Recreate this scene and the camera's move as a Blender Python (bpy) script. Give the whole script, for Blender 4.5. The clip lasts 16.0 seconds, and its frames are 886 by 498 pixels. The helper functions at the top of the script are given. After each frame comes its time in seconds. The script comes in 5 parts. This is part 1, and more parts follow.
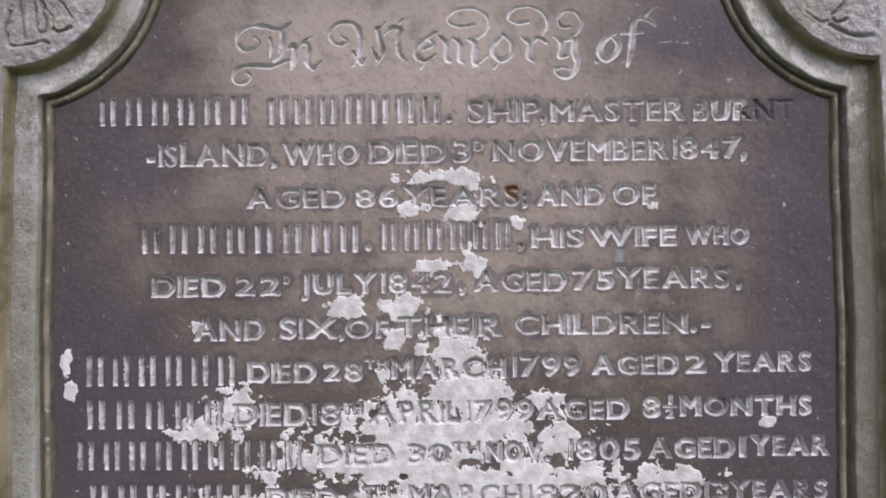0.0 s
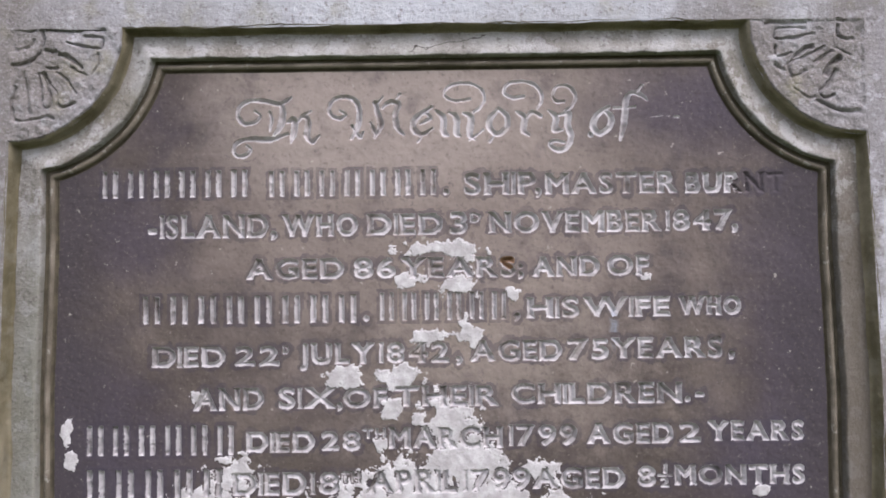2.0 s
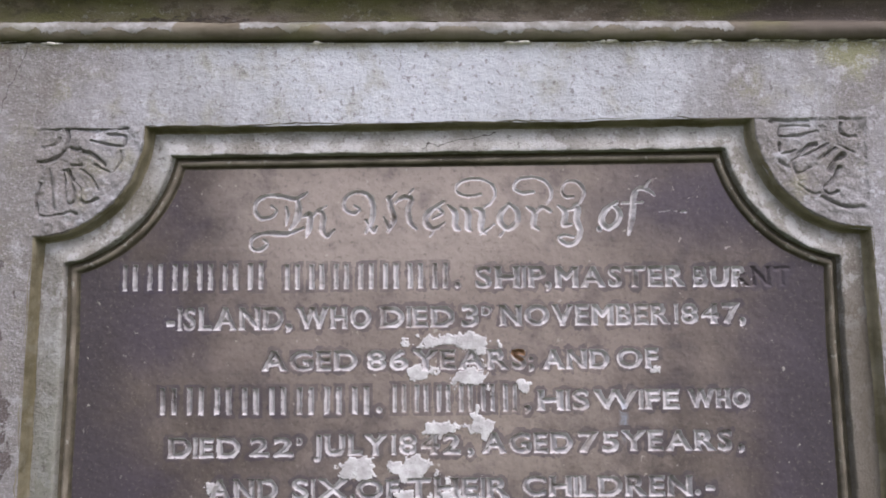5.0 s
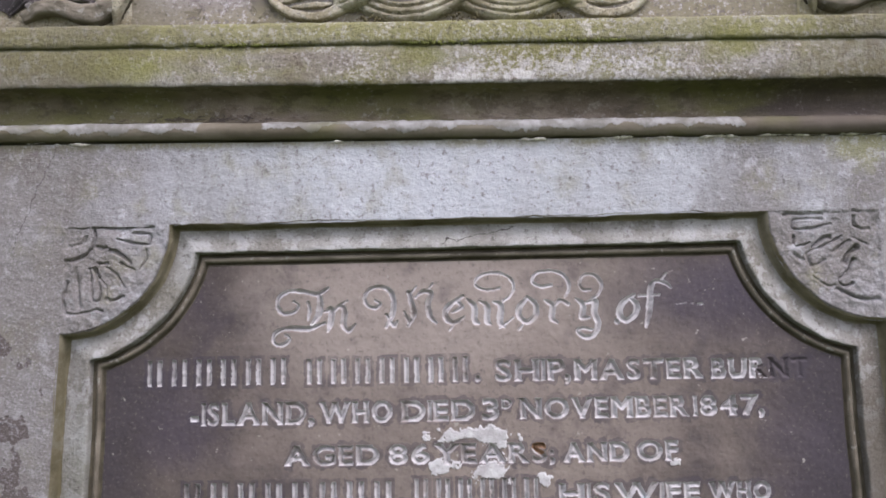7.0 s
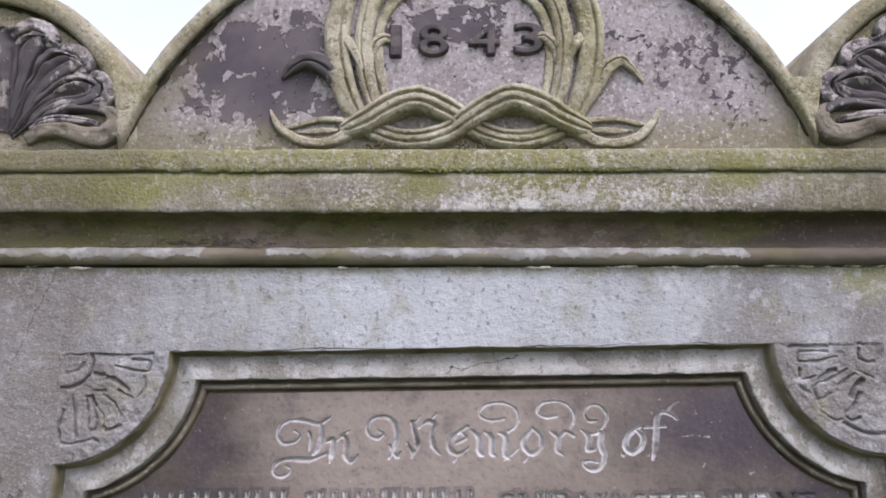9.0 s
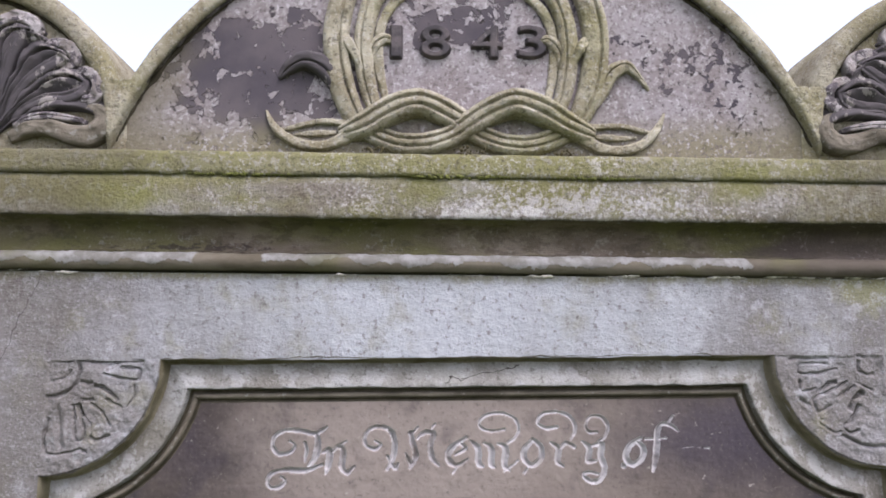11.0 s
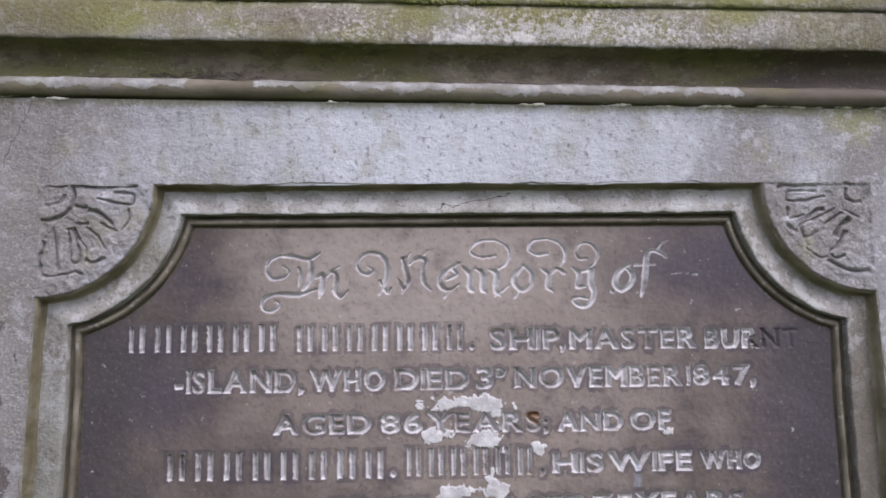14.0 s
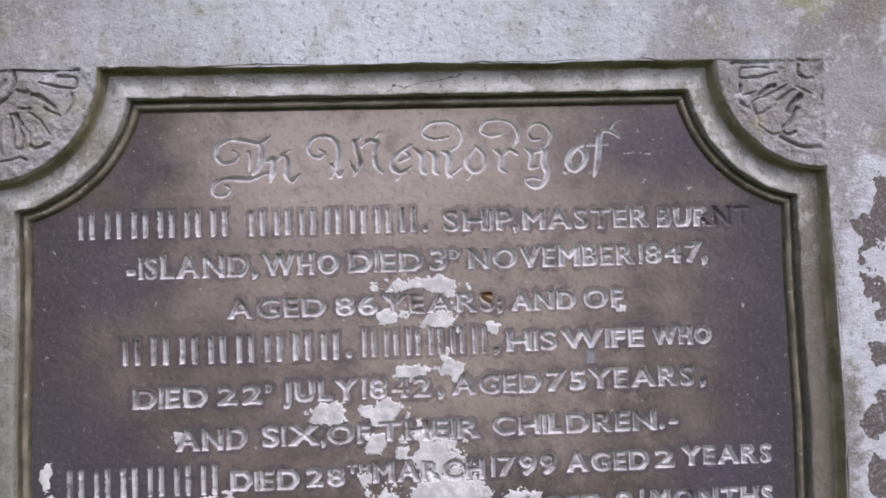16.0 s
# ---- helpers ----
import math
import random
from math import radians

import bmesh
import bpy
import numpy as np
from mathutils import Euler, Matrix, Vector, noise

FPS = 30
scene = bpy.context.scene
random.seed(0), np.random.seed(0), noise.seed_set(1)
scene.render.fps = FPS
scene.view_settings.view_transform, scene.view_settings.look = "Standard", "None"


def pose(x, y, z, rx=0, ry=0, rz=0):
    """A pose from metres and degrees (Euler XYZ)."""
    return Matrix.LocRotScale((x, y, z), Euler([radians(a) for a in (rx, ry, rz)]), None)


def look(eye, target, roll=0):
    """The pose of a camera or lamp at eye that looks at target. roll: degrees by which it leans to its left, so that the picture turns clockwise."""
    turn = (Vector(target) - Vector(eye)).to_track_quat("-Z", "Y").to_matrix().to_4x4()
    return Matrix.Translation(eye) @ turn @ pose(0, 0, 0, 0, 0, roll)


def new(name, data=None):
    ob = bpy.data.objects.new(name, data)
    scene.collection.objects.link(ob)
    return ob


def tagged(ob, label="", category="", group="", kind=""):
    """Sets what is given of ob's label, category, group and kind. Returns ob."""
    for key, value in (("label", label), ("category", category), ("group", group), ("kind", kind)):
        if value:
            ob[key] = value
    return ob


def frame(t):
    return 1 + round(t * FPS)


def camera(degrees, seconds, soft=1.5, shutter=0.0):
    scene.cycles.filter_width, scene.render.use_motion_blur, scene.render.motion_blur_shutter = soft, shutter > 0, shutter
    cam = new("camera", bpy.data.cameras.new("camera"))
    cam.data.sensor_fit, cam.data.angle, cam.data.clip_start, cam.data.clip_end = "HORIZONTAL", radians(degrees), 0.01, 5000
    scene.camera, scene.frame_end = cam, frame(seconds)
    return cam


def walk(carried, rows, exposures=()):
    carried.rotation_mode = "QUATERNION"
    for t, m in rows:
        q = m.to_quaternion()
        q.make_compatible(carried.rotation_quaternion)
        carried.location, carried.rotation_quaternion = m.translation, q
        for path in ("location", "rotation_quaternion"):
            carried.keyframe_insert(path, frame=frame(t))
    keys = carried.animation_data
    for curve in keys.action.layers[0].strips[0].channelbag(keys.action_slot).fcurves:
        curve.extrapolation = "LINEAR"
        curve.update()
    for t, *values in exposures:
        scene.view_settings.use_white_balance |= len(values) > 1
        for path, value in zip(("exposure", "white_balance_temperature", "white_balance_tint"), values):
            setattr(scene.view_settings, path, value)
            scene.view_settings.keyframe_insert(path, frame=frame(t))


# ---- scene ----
cam = camera(60.0, 16.0, soft=1.75)
PATH = [
    (0, (0.012, -0.864, 1.294), (-0.018, 1.136, 1.288), -0.5),
    (0.5, (0.011, -0.871, 1.308), (-0.014, 1.129, 1.328), -0.7),
    (1, (0.01, -0.877, 1.328), (-0.011, 1.123, 1.362), -0.6),
    (1.5, (0.013, -0.876, 1.341), (-0.01, 1.123, 1.378), -0.5),
    (2, (0.014, -0.878, 1.352), (-0.01, 1.122, 1.397), -0.6),
    (2.5, (0.014, -0.879, 1.363), (0.003, 1.12, 1.422), -0.7),
    (3, (0.019, -0.877, 1.372), (-0.009, 1.121, 1.439), -0.6),
    (3.5, (0.015, -0.881, 1.386), (-0.015, 1.118, 1.461), -0.5),
    (6, (0.009, -0.909, 1.457), (-0.048, 1.083, 1.622), -0.6),
    (6.5, (0.003, -0.914, 1.481), (-0.053, 1.077, 1.659), -0.8),
    (7, (-0.002, -0.919, 1.498), (-0.064, 1.069, 1.702), -1.1),
    (7.5, (-0.012, -0.925, 1.527), (-0.067, 1.061, 1.756), -1.0),
    (8, (-0.021, -0.926, 1.554), (-0.072, 1.057, 1.807), -0.9),
    (8.5, (-0.025, -0.923, 1.577), (-0.064, 1.057, 1.856), -0.8),
    (9, (-0.022, -0.926, 1.603), (-0.047, 1.05, 1.911), -0.8),
    (9.2, (-0.019, -0.929, 1.614), (-0.045, 1.044, 1.935), -0.7),
    (10.25, (-0.04, -0.92, 1.638), (-0.024, 1.06, 1.951), -0.6),
    (11.3, (-0.056, -0.905, 1.61), (-0.004, 1.076, 1.878), -0.5),
    (11.5, (-0.055, -0.901, 1.59), (-0.002, 1.081, 1.855), -0.6),
    (12, (-0.051, -0.895, 1.555), (-0.003, 1.09, 1.796), -0.6),
    (12.5, (-0.048, -0.894, 1.543), (-0.001, 1.092, 1.778), -0.5),
    (13, (-0.06, -0.891, 1.525), (0.003, 1.097, 1.727), -0.3),
    (13.5, (-0.058, -0.894, 1.498), (0.005, 1.097, 1.679), -0.3),
    (14, (-0.051, -0.899, 1.478), (0.005, 1.094, 1.642), -0.5),
    (14.5, (-0.05, -0.895, 1.452), (0.014, 1.1, 1.585), -0.6),
    (15, (-0.05, -0.892, 1.438), (0.026, 1.104, 1.541), -0.9),
    (15.5, (-0.041, -0.889, 1.417), (0.052, 1.107, 1.495), -1.1),
    (16, (-0.015, -0.893, 1.399), (0.079, 1.105, 1.431), -1.5),
]
walk(cam, [(t, look(eye, target, roll)) for t, eye, target, roll in PATH],
     exposures=[(0.0, 0.03, 6280, 20), (3.5, 0.06, 6280, 20), (8.0, -0.02, 6150, 20), (12.0, -0.03, 6150, 20), (14.0, -0.05, 6050, 21), (16.0, 0.02, 6100, 21)])

# ---- light: an overcast sky, brightest from above and to the right ----
SUN_DIR = Vector((-0.30, 0.42, -0.86))          # the way the light travels
world = bpy.data.worlds.new("overcast")
scene.world = world
world.use_nodes = True
wn, wl = world.node_tree.nodes, world.node_tree.links
wn.clear()
sky = wn.new("ShaderNodeTexSky")
sky.sky_type, sky.sun_disc = "NISHITA", False
sky.sun_elevation, sky.sun_rotation = radians(59), radians(144)
sky.air_density, sky.dust_density = 1.0, 4.0
pale = wn.new("ShaderNodeHueSaturation")
pale.inputs["Saturation"].default_value = 0.4
bg = wn.new("ShaderNodeBackground")
bg.inputs["Strength"].default_value = 0.40
wl.new(sky.outputs[0], pale.inputs["Color"])
wl.new(pale.outputs[0], bg.inputs["Color"])
wl.new(bg.outputs[0], wn.new("ShaderNodeOutputWorld").inputs["Surface"])
lamp = bpy.data.lights.new("sun", "SUN")
lamp.energy, lamp.angle, lamp.color = 1.5, radians(22), (1.0, 0.97, 0.93)
sun = new("sun", lamp)
sun.matrix_world = look((2, -4, 6), Vector((2, -4, 6)) + SUN_DIR)


# ---- materials ----
class Nodes:
    """A small builder for node materials in world metres."""

    def __init__(self, name, rough=0.9):
        self.m = bpy.data.materials.new(name)
        self.m.use_nodes = True
        self.n, self.l = self.m.node_tree.nodes, self.m.node_tree.links
        self.n.clear()
        self.out = self.n.new("ShaderNodeOutputMaterial")
        self.b = self.n.new("ShaderNodeBsdfPrincipled")
        self.b.inputs["Roughness"].default_value = rough
        self.b.inputs["Specular IOR Level"].default_value = 0.25
        self.l.new(self.b.outputs[0], self.out.inputs["Surface"])
        self.p = self.n.new("ShaderNodeNewGeometry").outputs["Position"]
        self.bumped = None

    def put(self, value, socket):
        if isinstance(value, (int, float)):
            socket.default_value = value
        elif isinstance(value, tuple):
            socket.default_value = (*value, 1.0)[:len(socket.default_value)]
        else:
            self.l.new(value, socket)

    def noise(self, scale, detail=4, rough=0.6, at=(0, 0, 0), stretch=(1, 1, 1), warp=0.0):
        mp = self.n.new("ShaderNodeMapping")
        mp.inputs["Location"].default_value = at
        mp.inputs["Scale"].default_value = stretch
        self.l.new(self.p, mp.inputs["Vector"])
        t = self.n.new("ShaderNodeTexNoise")
        t.inputs["Scale"].default_value, t.inputs["Detail"].default_value = scale, detail
        t.inputs["Roughness"].default_value, t.inputs["Distortion"].default_value = rough, warp
        self.l.new(mp.outputs[0], t.inputs["Vector"])
        return t.outputs["Fac"]

    def ramp(self, fac, lo, hi, smooth=True):
        r = self.n.new("ShaderNodeMapRange")
        r.interpolation_type = "SMOOTHSTEP" if smooth else "LINEAR"
        self.put(fac, r.inputs["Value"])
        r.inputs["From Min"].default_value, r.inputs["From Max"].default_value = lo, hi
        return r.outputs["Result"]

    def math(self, op, a, b):
        k = self.n.new("ShaderNodeMath")
        k.operation = op
        self.put(a, k.inputs[0]), self.put(b, k.inputs[1])
        return k.outputs[0]

    def mix(self, fac, a, b, how="MIX"):
        k = self.n.new("ShaderNodeMix")
        k.data_type, k.blend_type = "RGBA", how
        self.put(fac, k.inputs[0]), self.put(a, k.inputs[6]), self.put(b, k.inputs[7])
        return k.outputs[2]

    def axis(self, which):
        s = self.n.new("ShaderNodeSeparateXYZ")
        self.l.new(self.p, s.inputs[0])
        return s.outputs[which]

    def blob(self, x, z, rx, rz):
        """1 at (x, z), falling to 0 at the edge of an ellipse."""
        dx = self.math("DIVIDE", self.math("SUBTRACT", self.axis(0), x), rx)
        dz = self.math("DIVIDE", self.math("SUBTRACT", self.axis(2), z), rz)
        d = self.math("SQRT", self.math("ADD", self.math("MULTIPLY", dx, dx), self.math("MULTIPLY", dz, dz)), 0.0)
        return self.math("SUBTRACT", 1.0, d)

    def bump(self, height, strength, distance):
        k = self.n.new("ShaderNodeBump")
        k.inputs["Strength"].default_value, k.inputs["Distance"].default_value = strength, distance
        self.put(height, k.inputs["Height"])
        if self.bumped is not None:
            self.l.new(self.bumped, k.inputs["Normal"])
        self.bumped = k.outputs[0]
        self.l.new(self.bumped, self.b.inputs["Normal"])

    def done(self, colour):
        self.put(colour, self.b.inputs["Base Color"])
        return self.m


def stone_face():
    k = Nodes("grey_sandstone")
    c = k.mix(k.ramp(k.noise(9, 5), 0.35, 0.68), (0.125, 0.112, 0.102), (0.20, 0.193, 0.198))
    # bluish-white stone, coloured paler in the middle for the lens's edge fall-off
    pale_middle = k.math("ADD", k.blob(-0.01, 1.67, 0.56, 0.17), k.math("MULTIPLY", k.math("SUBTRACT", k.noise(6, 4, at=(3, 1, 7), stretch=(1.8, 1, 0.6)), 0.5), 1.1))
    c = k.mix(k.math("MULTIPLY", k.ramp(pale_middle, 0.1, 0.85), 0.85), c, (0.365, 0.382, 0.408))
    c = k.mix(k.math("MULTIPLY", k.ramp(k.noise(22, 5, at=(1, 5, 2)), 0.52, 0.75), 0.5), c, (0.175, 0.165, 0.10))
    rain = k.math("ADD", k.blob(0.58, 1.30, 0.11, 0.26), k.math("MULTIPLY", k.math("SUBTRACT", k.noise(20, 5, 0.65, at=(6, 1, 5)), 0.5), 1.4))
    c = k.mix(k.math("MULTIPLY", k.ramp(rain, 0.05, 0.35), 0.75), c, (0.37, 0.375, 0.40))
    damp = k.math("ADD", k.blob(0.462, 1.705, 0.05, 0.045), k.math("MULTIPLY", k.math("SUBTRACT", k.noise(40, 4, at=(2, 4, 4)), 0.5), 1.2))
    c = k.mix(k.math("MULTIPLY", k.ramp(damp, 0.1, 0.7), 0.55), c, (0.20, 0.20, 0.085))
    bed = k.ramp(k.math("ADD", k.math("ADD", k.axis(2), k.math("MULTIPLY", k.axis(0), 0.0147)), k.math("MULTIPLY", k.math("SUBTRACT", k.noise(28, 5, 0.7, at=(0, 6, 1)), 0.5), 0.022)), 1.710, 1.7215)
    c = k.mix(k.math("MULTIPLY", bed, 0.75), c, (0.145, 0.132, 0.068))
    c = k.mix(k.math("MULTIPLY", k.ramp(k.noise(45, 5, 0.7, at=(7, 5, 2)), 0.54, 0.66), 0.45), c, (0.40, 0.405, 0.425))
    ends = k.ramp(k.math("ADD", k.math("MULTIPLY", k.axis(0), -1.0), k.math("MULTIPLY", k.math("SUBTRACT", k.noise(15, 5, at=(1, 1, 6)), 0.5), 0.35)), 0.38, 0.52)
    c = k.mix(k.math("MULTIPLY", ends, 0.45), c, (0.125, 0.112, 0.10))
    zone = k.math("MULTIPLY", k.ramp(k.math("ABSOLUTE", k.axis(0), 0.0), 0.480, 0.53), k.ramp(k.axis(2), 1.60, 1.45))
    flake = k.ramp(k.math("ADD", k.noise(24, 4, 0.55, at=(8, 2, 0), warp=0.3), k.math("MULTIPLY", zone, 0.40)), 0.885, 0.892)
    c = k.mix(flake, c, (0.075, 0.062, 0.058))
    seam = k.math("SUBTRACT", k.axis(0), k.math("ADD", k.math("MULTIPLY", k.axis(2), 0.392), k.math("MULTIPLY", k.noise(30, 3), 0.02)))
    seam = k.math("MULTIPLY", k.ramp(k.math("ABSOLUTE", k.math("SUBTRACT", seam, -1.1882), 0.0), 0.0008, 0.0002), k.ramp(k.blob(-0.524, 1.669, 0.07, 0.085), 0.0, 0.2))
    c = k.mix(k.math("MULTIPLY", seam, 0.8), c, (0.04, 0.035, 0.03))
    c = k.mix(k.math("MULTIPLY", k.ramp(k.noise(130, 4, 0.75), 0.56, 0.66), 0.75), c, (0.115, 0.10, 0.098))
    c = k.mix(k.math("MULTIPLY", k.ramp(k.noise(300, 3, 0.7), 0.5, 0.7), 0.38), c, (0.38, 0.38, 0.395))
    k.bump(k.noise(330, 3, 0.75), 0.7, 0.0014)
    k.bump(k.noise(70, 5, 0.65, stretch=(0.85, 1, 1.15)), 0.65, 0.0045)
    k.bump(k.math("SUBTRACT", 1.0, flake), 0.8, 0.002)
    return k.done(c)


def stone_moulding():
    k = Nodes("weathered_moulding_stone")
    c = k.mix(k.ramp(k.noise(14, 5), 0.35, 0.68), (0.150, 0.139, 0.122), (0.275, 0.270, 0.258))
    c = k.mix(k.math("MULTIPLY", k.ramp(k.noise(8, 4, at=(2, 2, 9)), 0.5, 0.72), 0.4), c, (0.13, 0.118, 0.075))
    c = k.mix(k.math("MULTIPLY", k.ramp(k.math("ADD", k.axis(0), k.math("MULTIPLY", k.noise(11, 4), 0.14)), 0.45, 0.54), 0.6), c, (0.10, 0.084, 0.07))
    c = k.mix(k.math("MULTIPLY", k.ramp(k.noise(34, 5, 0.7, at=(6, 0, 0)), 0.52, 0.58), 0.6), c, (0.315, 0.313, 0.31))
    c = k.mix(k.math("MULTIPLY", k.ramp(k.noise(300, 3), 0.5, 0.7), 0.35), c, (0.33, 0.325, 0.31))
    sides = k.math("MULTIPLY", k.ramp(k.axis(0), 0.40, 0.47), k.ramp(k.math("ADD", k.axis(2), k.math("MULTIPLY", k.noise(12, 5, at=(3, 3, 8)), 0.3)), 1.66, 1.54))
    c = k.mix(k.math("MULTIPLY", sides, 0.85), c, (0.078, 0.067, 0.052))
    algae = k.math("MULTIPLY", k.ramp(k.math("MULTIPLY", k.axis(0), -1.0), 0.40, 0.47), k.ramp(k.math("ADD", k.axis(2), k.math("MULTIPLY", k.noise(12, 5, at=(3, 5, 8)), 0.3)), 1.60, 1.40))
    c = k.mix(k.math("MULTIPLY", algae, 0.6), c, (0.150, 0.152, 0.122))
    line = k.math("SUBTRACT", k.axis(2), k.math("ADD", k.math("MULTIPLY", k.axis(0), 0.22), k.math("MULTIPLY", k.noise(30, 4), 0.035)))
    crack = k.math("MULTIPLY", k.ramp(k.math("ABSOLUTE", k.math("SUBTRACT", line, 1.589), 0.0), 0.0009, 0.0003), k.ramp(k.blob(0.01, 1.61, 0.05, 0.03), 0.0, 0.1))
    c = k.mix(crack, c, (0.03, 0.025, 0.02))
    c = k.mix(k.math("MULTIPLY", k.ramp(k.noise(130, 4, 0.75, at=(0, 8, 0)), 0.56, 0.66), 0.65), c, (0.07, 0.06, 0.05))
    k.bump(k.noise(330, 3, 0.75), 0.8, 0.0015)
    k.bump(k.noise(130, 4, 0.7), 0.8, 0.003)
    k.bump(k.noise(60, 4), 0.6, 0.003)
    return k.done(c)


def algae_shade_stone():
    k = Nodes("olive_algae_shade_stone")
    # olive algae, with part of the undercut's shade put into the colour
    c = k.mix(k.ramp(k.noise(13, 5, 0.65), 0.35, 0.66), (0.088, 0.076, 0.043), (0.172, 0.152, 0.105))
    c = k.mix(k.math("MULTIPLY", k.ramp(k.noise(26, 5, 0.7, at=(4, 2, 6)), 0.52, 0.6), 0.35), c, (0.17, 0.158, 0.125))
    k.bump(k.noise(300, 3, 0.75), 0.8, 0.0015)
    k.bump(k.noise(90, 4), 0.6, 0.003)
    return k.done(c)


def lobe_stone():
    k = Nodes("lichen_pale_lobe_stone")
    c = k.mix(k.ramp(k.noise(30, 5, at=(3, 3, 3)), 0.35, 0.65), (0.185, 0.160, 0.150), (0.30, 0.275, 0.275))
    c = k.mix(k.ramp(k.noise(48, 6, 0.68, at=(1, 9, 4), warp=0.3), 0.51, 0.54), c, (0.082, 0.070, 0.076))
    c = k.mix(k.math("MULTIPLY", k.ramp(k.noise(150, 4, 0.75), 0.54, 0.64), 0.6), c, (0.42, 0.40, 0.39))
    k.bump(k.noise(150, 4, 0.75), 0.8, 0.003)
    k.bump(k.noise(280, 3, 0.7), 0.5, 0.0012)
    return k.done(c)


def bead_stone():
    k = Nodes("brown_bead_stone")
    c = k.mix(k.ramp(k.noise(18, 5), 0.35, 0.68), (0.070, 0.060, 0.044), (0.150, 0.130, 0.102))
    c = k.mix(k.math("MULTIPLY", k.ramp(k.noise(70, 4, 0.7, at=(6, 0, 0)), 0.58, 0.64), 0.6), c, (0.25, 0.24, 0.215))
    k.bump(k.noise(330, 3, 0.75), 0.7, 0.0012)
    k.bump(k.noise(60, 4), 0.6, 0.003)
    return k.done(c)


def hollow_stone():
    k = Nodes("dark_brown_hollow_stone")
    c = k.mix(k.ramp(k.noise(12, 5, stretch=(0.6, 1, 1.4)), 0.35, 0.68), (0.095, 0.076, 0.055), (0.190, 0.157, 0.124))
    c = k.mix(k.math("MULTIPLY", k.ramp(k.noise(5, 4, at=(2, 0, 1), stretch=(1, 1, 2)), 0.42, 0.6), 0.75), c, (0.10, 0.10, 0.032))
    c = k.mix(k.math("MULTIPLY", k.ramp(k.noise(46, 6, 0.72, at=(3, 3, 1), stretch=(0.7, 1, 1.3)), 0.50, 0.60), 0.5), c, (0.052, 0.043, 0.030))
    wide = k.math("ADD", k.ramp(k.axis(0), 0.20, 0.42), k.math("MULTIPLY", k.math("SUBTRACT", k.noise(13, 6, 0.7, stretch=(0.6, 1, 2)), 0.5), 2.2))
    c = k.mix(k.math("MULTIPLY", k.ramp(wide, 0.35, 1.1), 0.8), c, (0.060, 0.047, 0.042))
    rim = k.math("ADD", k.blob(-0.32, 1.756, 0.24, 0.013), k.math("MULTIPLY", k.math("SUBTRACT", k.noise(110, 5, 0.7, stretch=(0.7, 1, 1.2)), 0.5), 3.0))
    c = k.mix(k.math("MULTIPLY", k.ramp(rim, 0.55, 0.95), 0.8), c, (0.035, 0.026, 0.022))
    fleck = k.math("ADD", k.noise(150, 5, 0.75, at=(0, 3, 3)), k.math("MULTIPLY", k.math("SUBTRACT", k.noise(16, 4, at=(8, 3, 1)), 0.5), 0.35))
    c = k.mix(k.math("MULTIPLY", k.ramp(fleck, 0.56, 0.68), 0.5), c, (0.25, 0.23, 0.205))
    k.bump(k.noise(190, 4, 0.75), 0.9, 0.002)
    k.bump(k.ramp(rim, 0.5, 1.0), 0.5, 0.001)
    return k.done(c)


